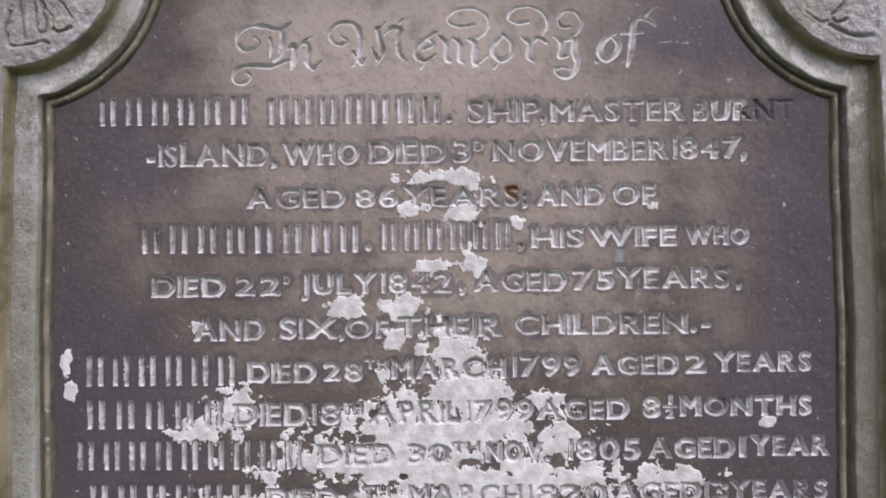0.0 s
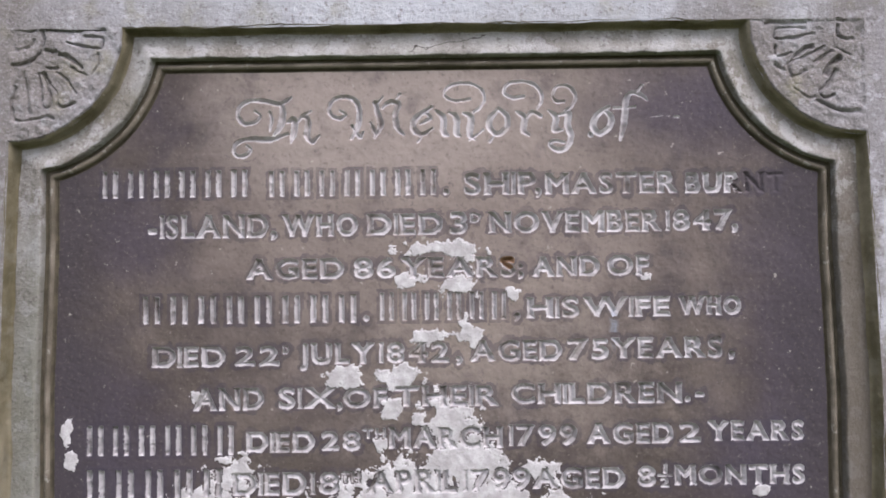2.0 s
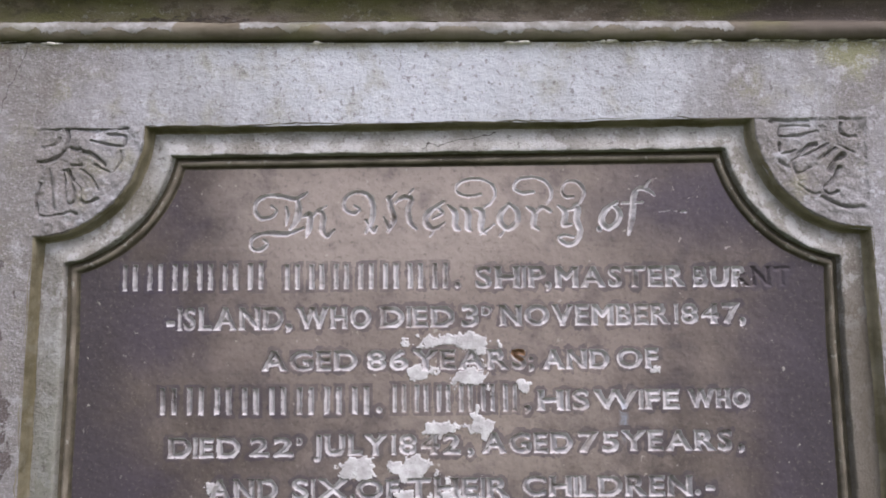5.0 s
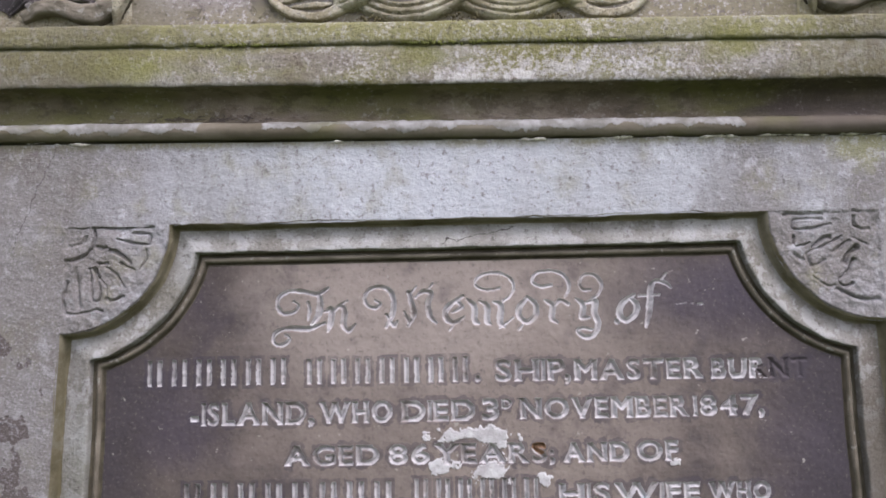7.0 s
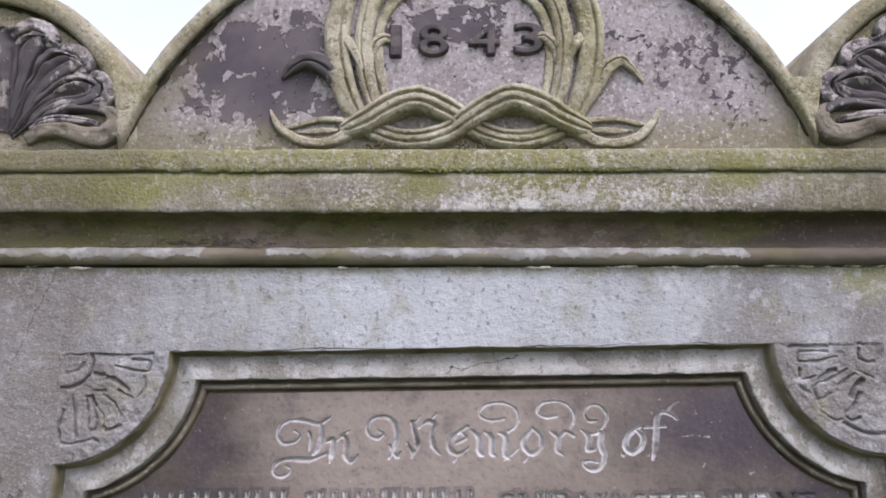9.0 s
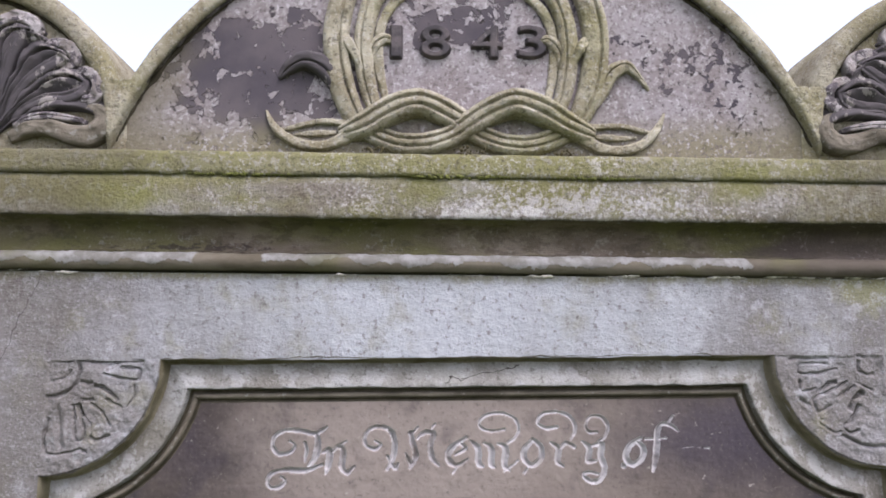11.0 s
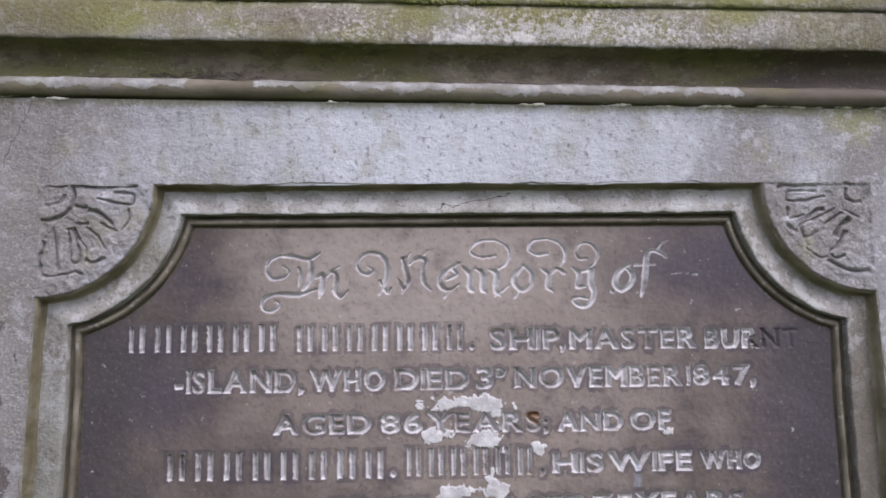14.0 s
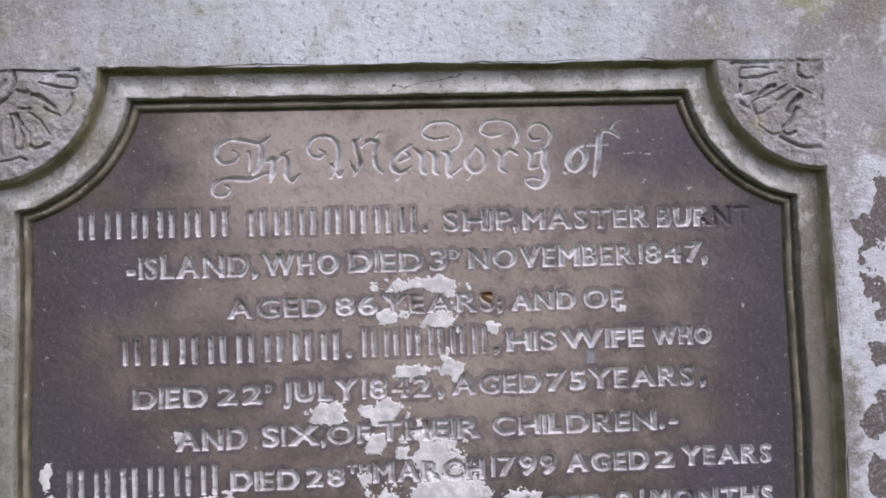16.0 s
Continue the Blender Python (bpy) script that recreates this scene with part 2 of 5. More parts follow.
def panel_colour(k):
    c = k.mix(k.ramp(k.noise(5, 5, at=(0, 0, 4)), 0.36, 0.66), (0.036, 0.028, 0.026), (0.068, 0.055, 0.045))
    # brown middle, lightened in colour for the lens's fall-off towards the sides
    pale_middle = k.math("ADD", k.blob(0.02, 1.44, 0.46, 0.42), k.math("MULTIPLY", k.math("SUBTRACT", k.noise(7, 5, at=(2, 6, 3)), 0.5), 1.3))
    c = k.mix(k.math("MULTIPLY", k.ramp(pale_middle, 0.05, 0.8), 0.9), c, (0.168, 0.138, 0.121))
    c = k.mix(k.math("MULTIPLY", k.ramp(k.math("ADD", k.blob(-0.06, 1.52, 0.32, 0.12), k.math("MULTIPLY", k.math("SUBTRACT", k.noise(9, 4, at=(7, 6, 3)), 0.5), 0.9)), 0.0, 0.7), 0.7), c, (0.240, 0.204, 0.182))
    c = k.mix(k.math("MULTIPLY", k.ramp(k.noise(17, 5, at=(4, 4, 1)), 0.5, 0.72), 0.6), c, (0.038, 0.031, 0.036))
    for x, z, rx, rz in ((0.40, 1.37, 0.14, 0.13), (-0.36, 1.40, 0.13, 0.11), (-0.38, 1.54, 0.12, 0.07), (-0.42, 1.13, 0.12, 0.2), (0.43, 1.14, 0.10, 0.2), (-0.42, 1.17, 0.15, 0.2), (0.45, 1.22, 0.13, 0.22), (0.47, 1.38, 0.10, 0.16), (0.33, 1.53, 0.24, 0.10), (0.30, 1.54, 0.20, 0.08), (0.36, 1.12, 0.16, 0.14), (-0.36, 1.10, 0.18, 0.17), (-0.40, 1.06, 0.16, 0.16), (0.42, 1.28, 0.15, 0.20), (0.44, 1.42, 0.11, 0.16), (0.40, 1.12, 0.13, 0.16)):
        stain = k.math("ADD", k.blob(x, z, rx, rz), k.math("MULTIPLY", k.math("SUBTRACT", k.noise(14, 5, at=(x, 2, z)), 0.5), 1.2))
        c = k.mix(k.math("MULTIPLY", k.ramp(stain, 0.15, 0.9), 0.6), c, (0.046, 0.038, 0.051))
    # darker towards the panel's upright edges
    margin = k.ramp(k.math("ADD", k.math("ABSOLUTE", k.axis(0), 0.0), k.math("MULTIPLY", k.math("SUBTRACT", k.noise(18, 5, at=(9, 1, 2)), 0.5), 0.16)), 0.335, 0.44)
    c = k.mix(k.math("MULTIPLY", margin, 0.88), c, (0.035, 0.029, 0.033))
    worn = k.math("ADD", k.blob(0.06, 1.24, 0.34, 0.2), k.math("MULTIPLY", k.math("SUBTRACT", k.noise(40, 5, 0.7, at=(3, 1, 8)), 0.5), 2.2))
    c = k.mix(k.math("MULTIPLY", k.ramp(worn, 0.25, 1.1), 0.4), c, (0.23, 0.195, 0.165))
    c = k.mix(k.math("MULTIPLY", k.ramp(k.noise(120, 4, 0.75, at=(1, 0, 0)), 0.52, 0.7), 0.45), c, (0.03, 0.025, 0.025))
    return k.mix(k.math("MULTIPLY", k.ramp(k.noise(230, 4, 0.75), 0.54, 0.72), 0.42), c, (0.18, 0.155, 0.13))


def blue_streak(k, c):
    f = k.math("MULTIPLY", k.ramp(k.blob(0.197, 1.282, 0.007, 0.036), 0.0, 0.8), k.ramp(k.noise(90, 3), 0.35, 0.6))
    return k.mix(k.math("MULTIPLY", f, 0.6), c, (0.20, 0.235, 0.29))


def panel_stone():
    k = Nodes("dark_brown_panel_stone", 0.75)
    c = panel_colour(k)
    c = blue_streak(k, k.mix(k.math("MULTIPLY", k.ramp(k.noise(85, 4, at=(5, 0, 5)), 0.66, 0.70), 0.6), c, (0.30, 0.28, 0.25)))
    k.bump(k.noise(420, 3, 0.7), 0.4, 0.0008)
    k.bump(k.noise(90, 4), 0.3, 0.0012)
    return k.done(c)


def stained_stone():
    k = Nodes("purple_stained_panel_stone", 0.75)
    f = k.math("MULTIPLY", k.ramp(k.noise(26, 5, 0.65, at=(5, 5, 2)), 0.2, 0.65), 0.62)
    c = k.mix(f, panel_colour(k), (0.034, 0.029, 0.040))
    k.bump(k.noise(420, 3, 0.7), 0.4, 0.0008)
    k.bump(k.noise(90, 4), 0.3, 0.0012)
    return k.done(c)


def letter_stone():
    k = Nodes("worn_pale_groove_stone", 0.8)
    c = panel_colour(k)
    f = k.math("MULTIPLY", k.ramp(k.noise(30, 4, at=(1, 1, 1)), 0.2, 0.58), 0.92)
    c = blue_streak(k, k.mix(f, c, (0.385, 0.371, 0.376)))
    k.bump(k.noise(420, 3, 0.7), 0.5, 0.0008)
    return k.done(c)


def lichen_white():
    k = Nodes("chalky_white_lichen", 0.95)
    c = k.mix(k.ramp(k.noise(60, 5), 0.35, 0.65), (0.285, 0.275, 0.272), (0.415, 0.407, 0.407))
    c = k.mix(k.math("MULTIPLY", k.ramp(k.noise(240, 3), 0.55, 0.7), 0.5), c, (0.205, 0.192, 0.171))
    k.bump(k.noise(300, 4, 0.7), 0.6, 0.0012)
    return k.done(c)


def cornice_stone():
    k = Nodes("algae_stained_cornice_stone")
    c = k.mix(k.ramp(k.noise(16, 5), 0.35, 0.66), (0.151, 0.130, 0.104), (0.230, 0.216, 0.198))
    g = k.ramp(k.noise(5, 5, 0.65, at=(2, 0, 1), stretch=(1, 1, 2.2)), 0.40, 0.62)
    c = k.mix(k.math("MULTIPLY", g, 0.8), c, (0.144, 0.137, 0.047))
    top = k.ramp(k.math("ADD", k.axis(2), k.math("MULTIPLY", k.noise(30, 4), 0.012)), 1.828, 1.846)
    c = k.mix(k.math("MULTIPLY", top, 0.65), c, (0.184, 0.176, 0.076))
    c = k.mix(k.math("MULTIPLY", k.ramp(k.noise(120, 4, 0.7, at=(0, 3, 0)), 0.52, 0.62), 0.55), c, (0.310, 0.295, 0.277))
    crust = k.math("MULTIPLY", k.ramp(k.blob(0.36, 1.75, 0.36, 0.05), 0.0, 0.6), k.ramp(k.noise(24, 5, 0.65, stretch=(0.5, 1, 1.5)), 0.42, 0.56))
    c = k.mix(k.math("MULTIPLY", crust, 0.85), c, (0.036, 0.030, 0.027))
    c = k.mix(k.math("MULTIPLY", k.ramp(k.noise(150, 4, 0.75, at=(0, 8, 0)), 0.55, 0.64), 0.65), c, (0.07, 0.06, 0.045))
    c = k.mix(k.math("MULTIPLY", k.ramp(k.math("ADD", k.noise(190, 4, 0.75, at=(4, 8, 0)), k.math("MULTIPLY", k.math("ADD", k.math("SUBTRACT", k.noise(14, 4, at=(0, 0, 6)), 0.56), k.math("MULTIPLY", k.ramp(k.axis(0), -0.5, 0.1), 0.09)), 0.55)), 0.575, 0.68), 0.55), c, (0.46, 0.44, 0.42))
    bloom = k.math("ADD", k.blob(0.03, 1.792, 0.20, 0.024), k.math("MULTIPLY", k.math("SUBTRACT", k.noise(55, 5, 0.7, at=(6, 1, 1)), 0.5), 2.4))
    c = k.mix(k.math("MULTIPLY", k.ramp(bloom, 0.55, 0.85), 0.8), c, (0.46, 0.44, 0.42))
    speck = k.math("ADD", k.blob(0.12, 1.802, 0.42, 0.045), k.math("MULTIPLY", k.math("SUBTRACT", k.noise(150, 4, 0.7, at=(2, 1, 6)), 0.5), 3.2))
    c = k.mix(k.math("MULTIPLY", k.ramp(speck, 0.65, 1.0), 0.6), c, (0.40, 0.385, 0.385))
    for x, z, rx in ((-0.055, 1.822, 0.055), (-0.42, 1.815, 0.12), (0.31, 1.825, 0.07)):
        green = k.math("ADD", k.blob(x, z, rx, 0.04), k.math("MULTIPLY", k.math("SUBTRACT", k.noise(24, 5, 0.7, at=(x, 3, 1)), 0.5), 1.4))
        c = k.mix(k.math("MULTIPLY", k.ramp(green, 0.2, 0.8), 0.6), c, (0.150, 0.150, 0.042))
    # olive-brown ends, darkened in colour for the lens's edge fall-off
    ends = k.ramp(k.math("ADD", k.math("ABSOLUTE", k.axis(0), 0.0), k.math("MULTIPLY", k.math("SUBTRACT", k.noise(16, 5, at=(5, 7, 1)), 0.5), 0.5)), 0.30, 0.48)
    c = k.mix(k.math("MULTIPLY", ends, 0.6), c, (0.095, 0.083, 0.053))
    k.bump(k.noise(190, 4, 0.75), 1.0, 0.003)
    k.bump(k.noise(300, 3, 0.7), 0.6, 0.0014)
    k.bump(k.noise(60, 5), 0.5, 0.003)
    return k.done(c)


def roll_stone():
    k = Nodes("pale_crusted_roll_stone")
    level = k.math("ADD", k.axis(2), k.math("MULTIPLY", k.axis(0), 0.0163))
    level = k.math("ADD", level, k.math("MULTIPLY", k.math("SUBTRACT", k.noise(34, 5, 0.66, stretch=(1, 1, 0.4)), 0.5), 0.036))
    reach = k.math("ADD", k.ramp(k.axis(0), 0.36, 0.28), k.math("MULTIPLY", k.math("SUBTRACT", k.noise(24, 5, 0.66, at=(4, 0, 2)), 0.5), 1.1))
    crust = k.math("MULTIPLY", k.ramp(level, 1.7340, 1.7348), k.ramp(reach, 0.30, 0.36))
    crust = k.math("MULTIPLY", crust, k.ramp(k.math("ADD", k.blob(-0.28, 1.737, 0.05, 0.05), k.math("MULTIPLY", k.math("SUBTRACT", k.noise(40, 4, at=(1, 2, 2)), 0.5), 0.8)), 0.25, 0.15))
    base = k.mix(k.ramp(k.noise(18, 5, at=(2, 2, 2), stretch=(0.5, 1, 1)), 0.35, 0.65), (0.088, 0.074, 0.052), (0.150, 0.130, 0.100))
    base = k.mix(k.math("MULTIPLY", k.ramp(k.axis(0), 0.26, 0.40), 0.65), base, (0.070, 0.056, 0.048))
    c = k.mix(crust, base, k.mix(k.ramp(k.noise(60, 4), 0.4, 0.65), (0.155, 0.146, 0.132), (0.245, 0.240, 0.234)))
    c = k.mix(k.math("MULTIPLY", k.ramp(k.noise(9, 3, at=(9, 9, 9)), 0.55, 0.7), 0.5), c, (0.095, 0.093, 0.036))
    k.bump(crust, 0.6, 0.0012)
    k.bump(k.noise(200, 3, 0.7), 0.5, 0.0012)
    return k.done(c)


def tympanum_stone():
    k = Nodes("flaking_dark_tympanum_stone")
    dark = k.mix(k.ramp(k.noise(14, 4), 0.35, 0.65), (0.060, 0.052, 0.061), (0.094, 0.080, 0.086))
    pale = k.mix(k.ramp(k.noise(24, 5, at=(3, 3, 3)), 0.35, 0.65), (0.192, 0.164, 0.164), (0.264, 0.240, 0.248))
    pale = k.mix(k.math("MULTIPLY", k.ramp(k.noise(110, 4, 0.7), 0.5, 0.68), 0.6), pale, (0.344, 0.328, 0.320))
    lean = k.math("ADD", k.math("MULTIPLY", k.ramp(k.blob(-0.25, 1.975, 0.17, 0.12), -0.1, 0.8), 0.24),
                  0.0)
    lean = k.math("ADD", lean, k.math("MULTIPLY", k.ramp(k.blob(0.02, 2.06, 0.2, 0.1), 0.0, 0.6), 0.14))
    flake = k.ramp(k.math("ADD", k.noise(30, 6, 0.66, warp=0.4), lean), 0.645, 0.655)
    chips = k.math("ADD", k.noise(62, 5, 0.6, warp=0.4, at=(2, 2, 2)), k.math("MULTIPLY", k.ramp(k.blob(0.30, 1.975, 0.15, 0.11), 0.0, 0.9), 0.14))
    flake = k.math("MAXIMUM", flake, k.ramp(chips, 0.665, 0.675))
    islands = k.ramp(k.noise(46, 5, 0.6, warp=0.5, at=(9, 1, 3)), 0.595, 0.605)
    flake = k.math("MULTIPLY", flake, k.math("SUBTRACT", 1.0, islands))
    c = k.mix(flake, pale, dark)
    low = k.ramp(k.math("ADD", k.axis(2), k.math("MULTIPLY", k.noise(18, 4), 0.06)), 1.955, 1.895)
    c = k.mix(k.math("MULTIPLY", low, 0.85), c, (0.180, 0.160, 0.100))
    c = k.mix(k.math("MULTIPLY", k.math("SUBTRACT", 1.0, flake), k.math("MULTIPLY", k.ramp(k.noise(140, 4, 0.75, at=(0, 8, 0)), 0.52, 0.60), 0.7)), c, (0.11, 0.092, 0.09))
    c = k.mix(k.math("MULTIPLY", k.math("SUBTRACT", 1.0, flake), k.math("MULTIPLY", k.ramp(k.noise(170, 4, 0.75, at=(3, 8, 1)), 0.55, 0.62), 0.65)), c, (0.42, 0.40, 0.405))
    feet = k.ramp(k.math("ADD", k.math("ABSOLUTE", k.axis(0), 0.0), k.math("MULTIPLY", k.noise(20, 4, at=(1, 7, 1)), 0.12)), 0.37, 0.47)
    c = k.mix(k.math("MULTIPLY", feet, 0.75), c, (0.125, 0.109, 0.068))
    k.bump(k.math("MULTIPLY", k.noise(150, 4, 0.75), k.math("SUBTRACT", 1.0, flake)), 0.7, 0.0025)
    k.bump(k.math("SUBTRACT", 1.0, flake), 0.9, 0.0015)
    k.bump(k.noise(260, 3, 0.7), 0.5, 0.0012)
    return k.done(c)


def carved_stone():
    k = Nodes("mossy_carved_stone")
    c = k.mix(k.ramp(k.noise(22, 5), 0.35, 0.66), (0.215, 0.187, 0.123), (0.38, 0.352, 0.270))
    c = k.mix(k.math("MULTIPLY", k.ramp(k.noise(9, 4, at=(7, 1, 3)), 0.45, 0.66), 0.6), c, (0.20, 0.185, 0.08))
    c = k.mix(k.math("MULTIPLY", k.ramp(k.noise(140, 4, 0.7), 0.55, 0.66), 0.5), c, (0.353, 0.336, 0.302))
    c = k.mix(k.math("MULTIPLY", k.ramp(k.noise(150, 4, 0.75, at=(0, 8, 0)), 0.54, 0.63), 0.65), c, (0.078, 0.067, 0.050))
    c = k.mix(k.math("MULTIPLY", k.ramp(k.noise(190, 4, 0.75, at=(4, 8, 0)), 0.55, 0.62), 0.45), c, (0.493, 0.470, 0.437))
    # outer parts darkened likewise: lens fall-off put into the colour
    ends = k.ramp(k.math("ADD", k.math("ABSOLUTE", k.axis(0), 0.0), k.math("MULTIPLY", k.math("SUBTRACT", k.noise(20, 5, at=(5, 7, 1)), 0.5), 0.4)), 0.34, 0.50)
    c = k.mix(k.math("MULTIPLY", ends, 0.45), c, (0.125, 0.105, 0.072))
    k.bump(k.noise(150, 4, 0.75), 1.0, 0.004)
    k.bump(k.noise(280, 3, 0.7), 0.6, 0.0014)
    k.bump(k.noise(80, 4), 0.4, 0.002)
    return k.done(c)


def petal_stone():
    k = Nodes("dark_slaty_petal_stone")
    f = k.ramp(k.noise(40, 6, 0.7, stretch=(1.2, 1, 0.8)), 0.55, 0.60)
    c = k.mix(f, k.mix(k.noise(12, 3), (0.049, 0.045, 0.051), (0.083, 0.071, 0.071)), (0.235, 0.212, 0.20))
    k.bump(f, 0.6, 0.001)
    k.bump(k.noise(260, 3, 0.7), 0.5, 0.001)
    return k.done(c)


def numeral_stone():
    k = Nodes("dark_numeral_stone", 0.7)
    c = k.mix(k.ramp(k.noise(45, 5), 0.4, 0.65), (0.038, 0.033, 0.036), (0.090, 0.075, 0.075))
    c = k.mix(k.ramp(k.noise(60, 4, at=(5, 5, 5)), 0.66, 0.69), c, (0.225, 0.203, 0.195))
    k.bump(k.noise(260, 3, 0.7), 0.5, 0.001)
    return k.done(c)


def grass_ground():
    k = Nodes("churchyard_grass")
    c = k.mix(k.ramp(k.noise(3, 6), 0.35, 0.65), (0.045, 0.07, 0.02), (0.09, 0.11, 0.04))
    k.bump(k.noise(60, 4), 0.8, 0.02)
    return k.done(c)


def plain(name, colour, grain):
    k = Nodes(name)
    c = k.mix(k.ramp(k.noise(grain, 4), 0.35, 0.65), tuple(v * 0.75 for v in colour), tuple(min(1, v * 1.2) for v in colour))
    k.bump(k.noise(300, 3, 0.7), 0.5, 0.001)
    return k.done(c)


FACE, MOULD, PANEL, LETTER, LICHEN = stone_face(), stone_moulding(), panel_stone(), letter_stone(), lichen_white()
CORNICE, ROLL, TYMP, CARVED, PETAL, NUMERAL = cornice_stone(), roll_stone(), tympanum_stone(), carved_stone(), petal_stone(), numeral_stone()
STAINED, GRASS = stained_stone(), grass_ground()
BEAD, HOLLOW, ALGAE_SHADE, LOBE = bead_stone(), hollow_stone(), algae_shade_stone(), lobe_stone()
GROOVE = plain("dark_brown_groove", (0.080, 0.069, 0.048), 60)
MORTAR = plain("pale_lime_mortar", (0.5, 0.47, 0.42), 60)
ORANGE = plain("orange_lichen_crust", (0.22, 0.13, 0.075), 90)


# ---- helpers for meshes ----
def finish(name, me, material, parent, label="", smooth=True):
    me.materials.append(material)
    if smooth:
        me.polygons.foreach_set("use_smooth", np.ones(len(me.polygons), dtype=bool))
    ob = new(name, me)
    ob.parent = parent
    return tagged(ob, label)


def part(name, bm, material, parent, label="", smooth=True):
    bmesh.ops.recalc_face_normals(bm, faces=bm.faces)
    me = bpy.data.meshes.new(name)
    bm.to_mesh(me)
    bm.free()
    return finish(name, me, material, parent, label, smooth)


def from_arrays(name, verts, quads, material, parent, label="", smooth=True):
    me = bpy.data.meshes.new(name)
    me.vertices.add(len(verts))
    me.vertices.foreach_set("co", np.ascontiguousarray(verts, dtype=np.float32).ravel())
    me.loops.add(len(quads) * 4)
    me.loops.foreach_set("vertex_index", np.ascontiguousarray(quads, dtype=np.int32).ravel())
    me.polygons.add(len(quads))
    me.polygons.foreach_set("loop_start", np.arange(len(quads), dtype=np.int32) * 4)
    me.update(calc_edges=True)
    return finish(name, me, material, parent, label, smooth)


def grid_quads(rows, cols):
    i = np.arange(rows * cols).reshape(rows, cols)
    return np.stack([i[:-1, :-1], i[:-1, 1:], i[1:, 1:], i[1:, :-1]], axis=-1).reshape(-1, 4)


def value_noise(x, z, cell, seed):
    """Smooth noise between -1 and 1 over a plane, for numpy arrays."""
    rng = np.random.RandomState(seed)
    table = rng.uniform(-1, 1, (64, 64))
    u, v = x / cell, z / cell
    i, j = np.floor(u).astype(int), np.floor(v).astype(int)
    a, b = u - i, v - j
    a, b = a * a * (3 - 2 * a), b * b * (3 - 2 * b)
    g = lambda p, q: table[p % 64, q % 64]
    return (g(i, j) * (1 - a) + g(i + 1, j) * a) * (1 - b) + (g(i, j + 1) * (1 - a) + g(i + 1, j + 1) * a) * b


def fractal(x, z, cell, seed, octaves=4, gain=0.55):
    total, amp = 0, 1.0
    for o in range(octaves):
        total = total + amp * value_noise(x + 0.37 * o, z - 0.21 * o, cell / 2 ** o, seed + o)
        amp *= gain
    return total


def bezier(points, steps=8):
    """A smooth line through the points (Catmull-Rom); each point is a tuple of numbers."""
    p = [np.array(q, dtype=float) for q in points]
    p = [2 * p[0] - p[1], *p, 2 * p[-1] - p[-2]]
    out = []
    for a, b, c, d in zip(p, p[1:], p[2:], p[3:]):
        for s in range(steps):
            t = s / steps
            out.append(0.5 * (2 * b + (c - a) * t + (2 * a - 5 * b + 4 * c - d) * t * t + (3 * b - a - 3 * c + d) * t ** 3))
    out.append(p[-2])
    return np.array(out)


def strand(name, points, back, material, parent, label="", grooves=(0.0,), flat=0.75, steps=8, closed=False, worn=0.0013, cut=(0.42, 0.10)):
    """A carved half-round strand along points (x, z, half width, lift), with grooves cut along it, rising from the plane y = back."""
    line = bezier(points, steps)
    if closed:
        line = line[:-1]
    tangent = (np.roll(line, -1, 0) - np.roll(line, 1, 0)) if closed else np.gradient(line, axis=0)
    tx, tz = tangent[:, 0], tangent[:, 1]
    size = np.maximum(np.hypot(tx, tz), 1e-9)
    nx, nz = -tz / size, tx / size
    s = np.linspace(-1, 1, 31)
    shape = np.sqrt(np.maximum(0, 1 - s ** 4))
    for g in grooves:
        shape = shape * (1 - cut[0] * np.exp(-((s - g) / cut[1]) ** 2))
    w, lift = line[:, 2:3], line[:, 3:4]
    x = line[:, 0:1] + nx[:, None] * w * s
    z = line[:, 1:2] + nz[:, None] * w * s
    y = back - lift - shape * w * flat + fractal(x, z, 0.012, 5) * worn
    y[:, 0], y[:, -1] = back + 0.004, back + 0.004
    if not closed:
        y[0], y[-1] = back + 0.004, back + 0.004
    rows = len(line)
    quads = grid_quads(rows, 31)
    if closed:
        last, first = (rows - 1) * 31, 0
        quads = np.vstack([quads, [[last + i, last + i + 1, first + i + 1, first + i] for i in range(30)]])
    return from_arrays(name, np.stack([x, y, z], -1).reshape(-1, 3), quads, material, parent, label)


# ---- the headstone ----
# x runs along the stone, y into it, z up; the inscribed panel lies in the plane y = 0.
MID = -0.004                       # the panel's middle line
YF = -0.014                        # the plane of the stone's face
HALF, TOP, NOTCH = 0.484, 1.6265, 0.130   # the sunk panel's opening and its scooped corners
LOW = 0.55
SIDE = 0.80                        # half the width of the stone
stone = tagged(new("headstone"), "tall weathered grey sandstone headstone with carved inscription panel", "gravestone")


def slope(x):
    """The cornice lies a little lower at its right end."""
    return -0.0163 * x


def sheet(name, x0, x1, z0, z1, y, step, material, parent, label="", wobble=0.0009, edge=0.0, top=None):
    xs, zs = np.linspace(x0, x1, max(2, int((x1 - x0) / step))), np.linspace(0, 1, max(2, int((z1 - z0) / step)))
    x, v = np.meshgrid(xs, zs)
    zt = z1 + (top(x) if top else 0)
    z = z0 + v * (zt - z0)
    if edge:
        z = z + edge * (np.abs(x - MID) < HALF - 0.004) * (1 - v) ** 6 * fractal(x, x * 0 + 3.3, 0.05, 21)
    yy = y + wobble * fractal(x, z, 0.06, 11)
    return np.stack([x, yy, z], -1).reshape(-1, 3), grid_quads(*x.shape)


def join(pieces):
    verts, quads, n = [], [], 0
    for v, q in pieces:
        verts.append(v), quads.append(np.asarray(q) + n)
        n += len(v)
    return np.vstack(verts), np.vstack(quads)


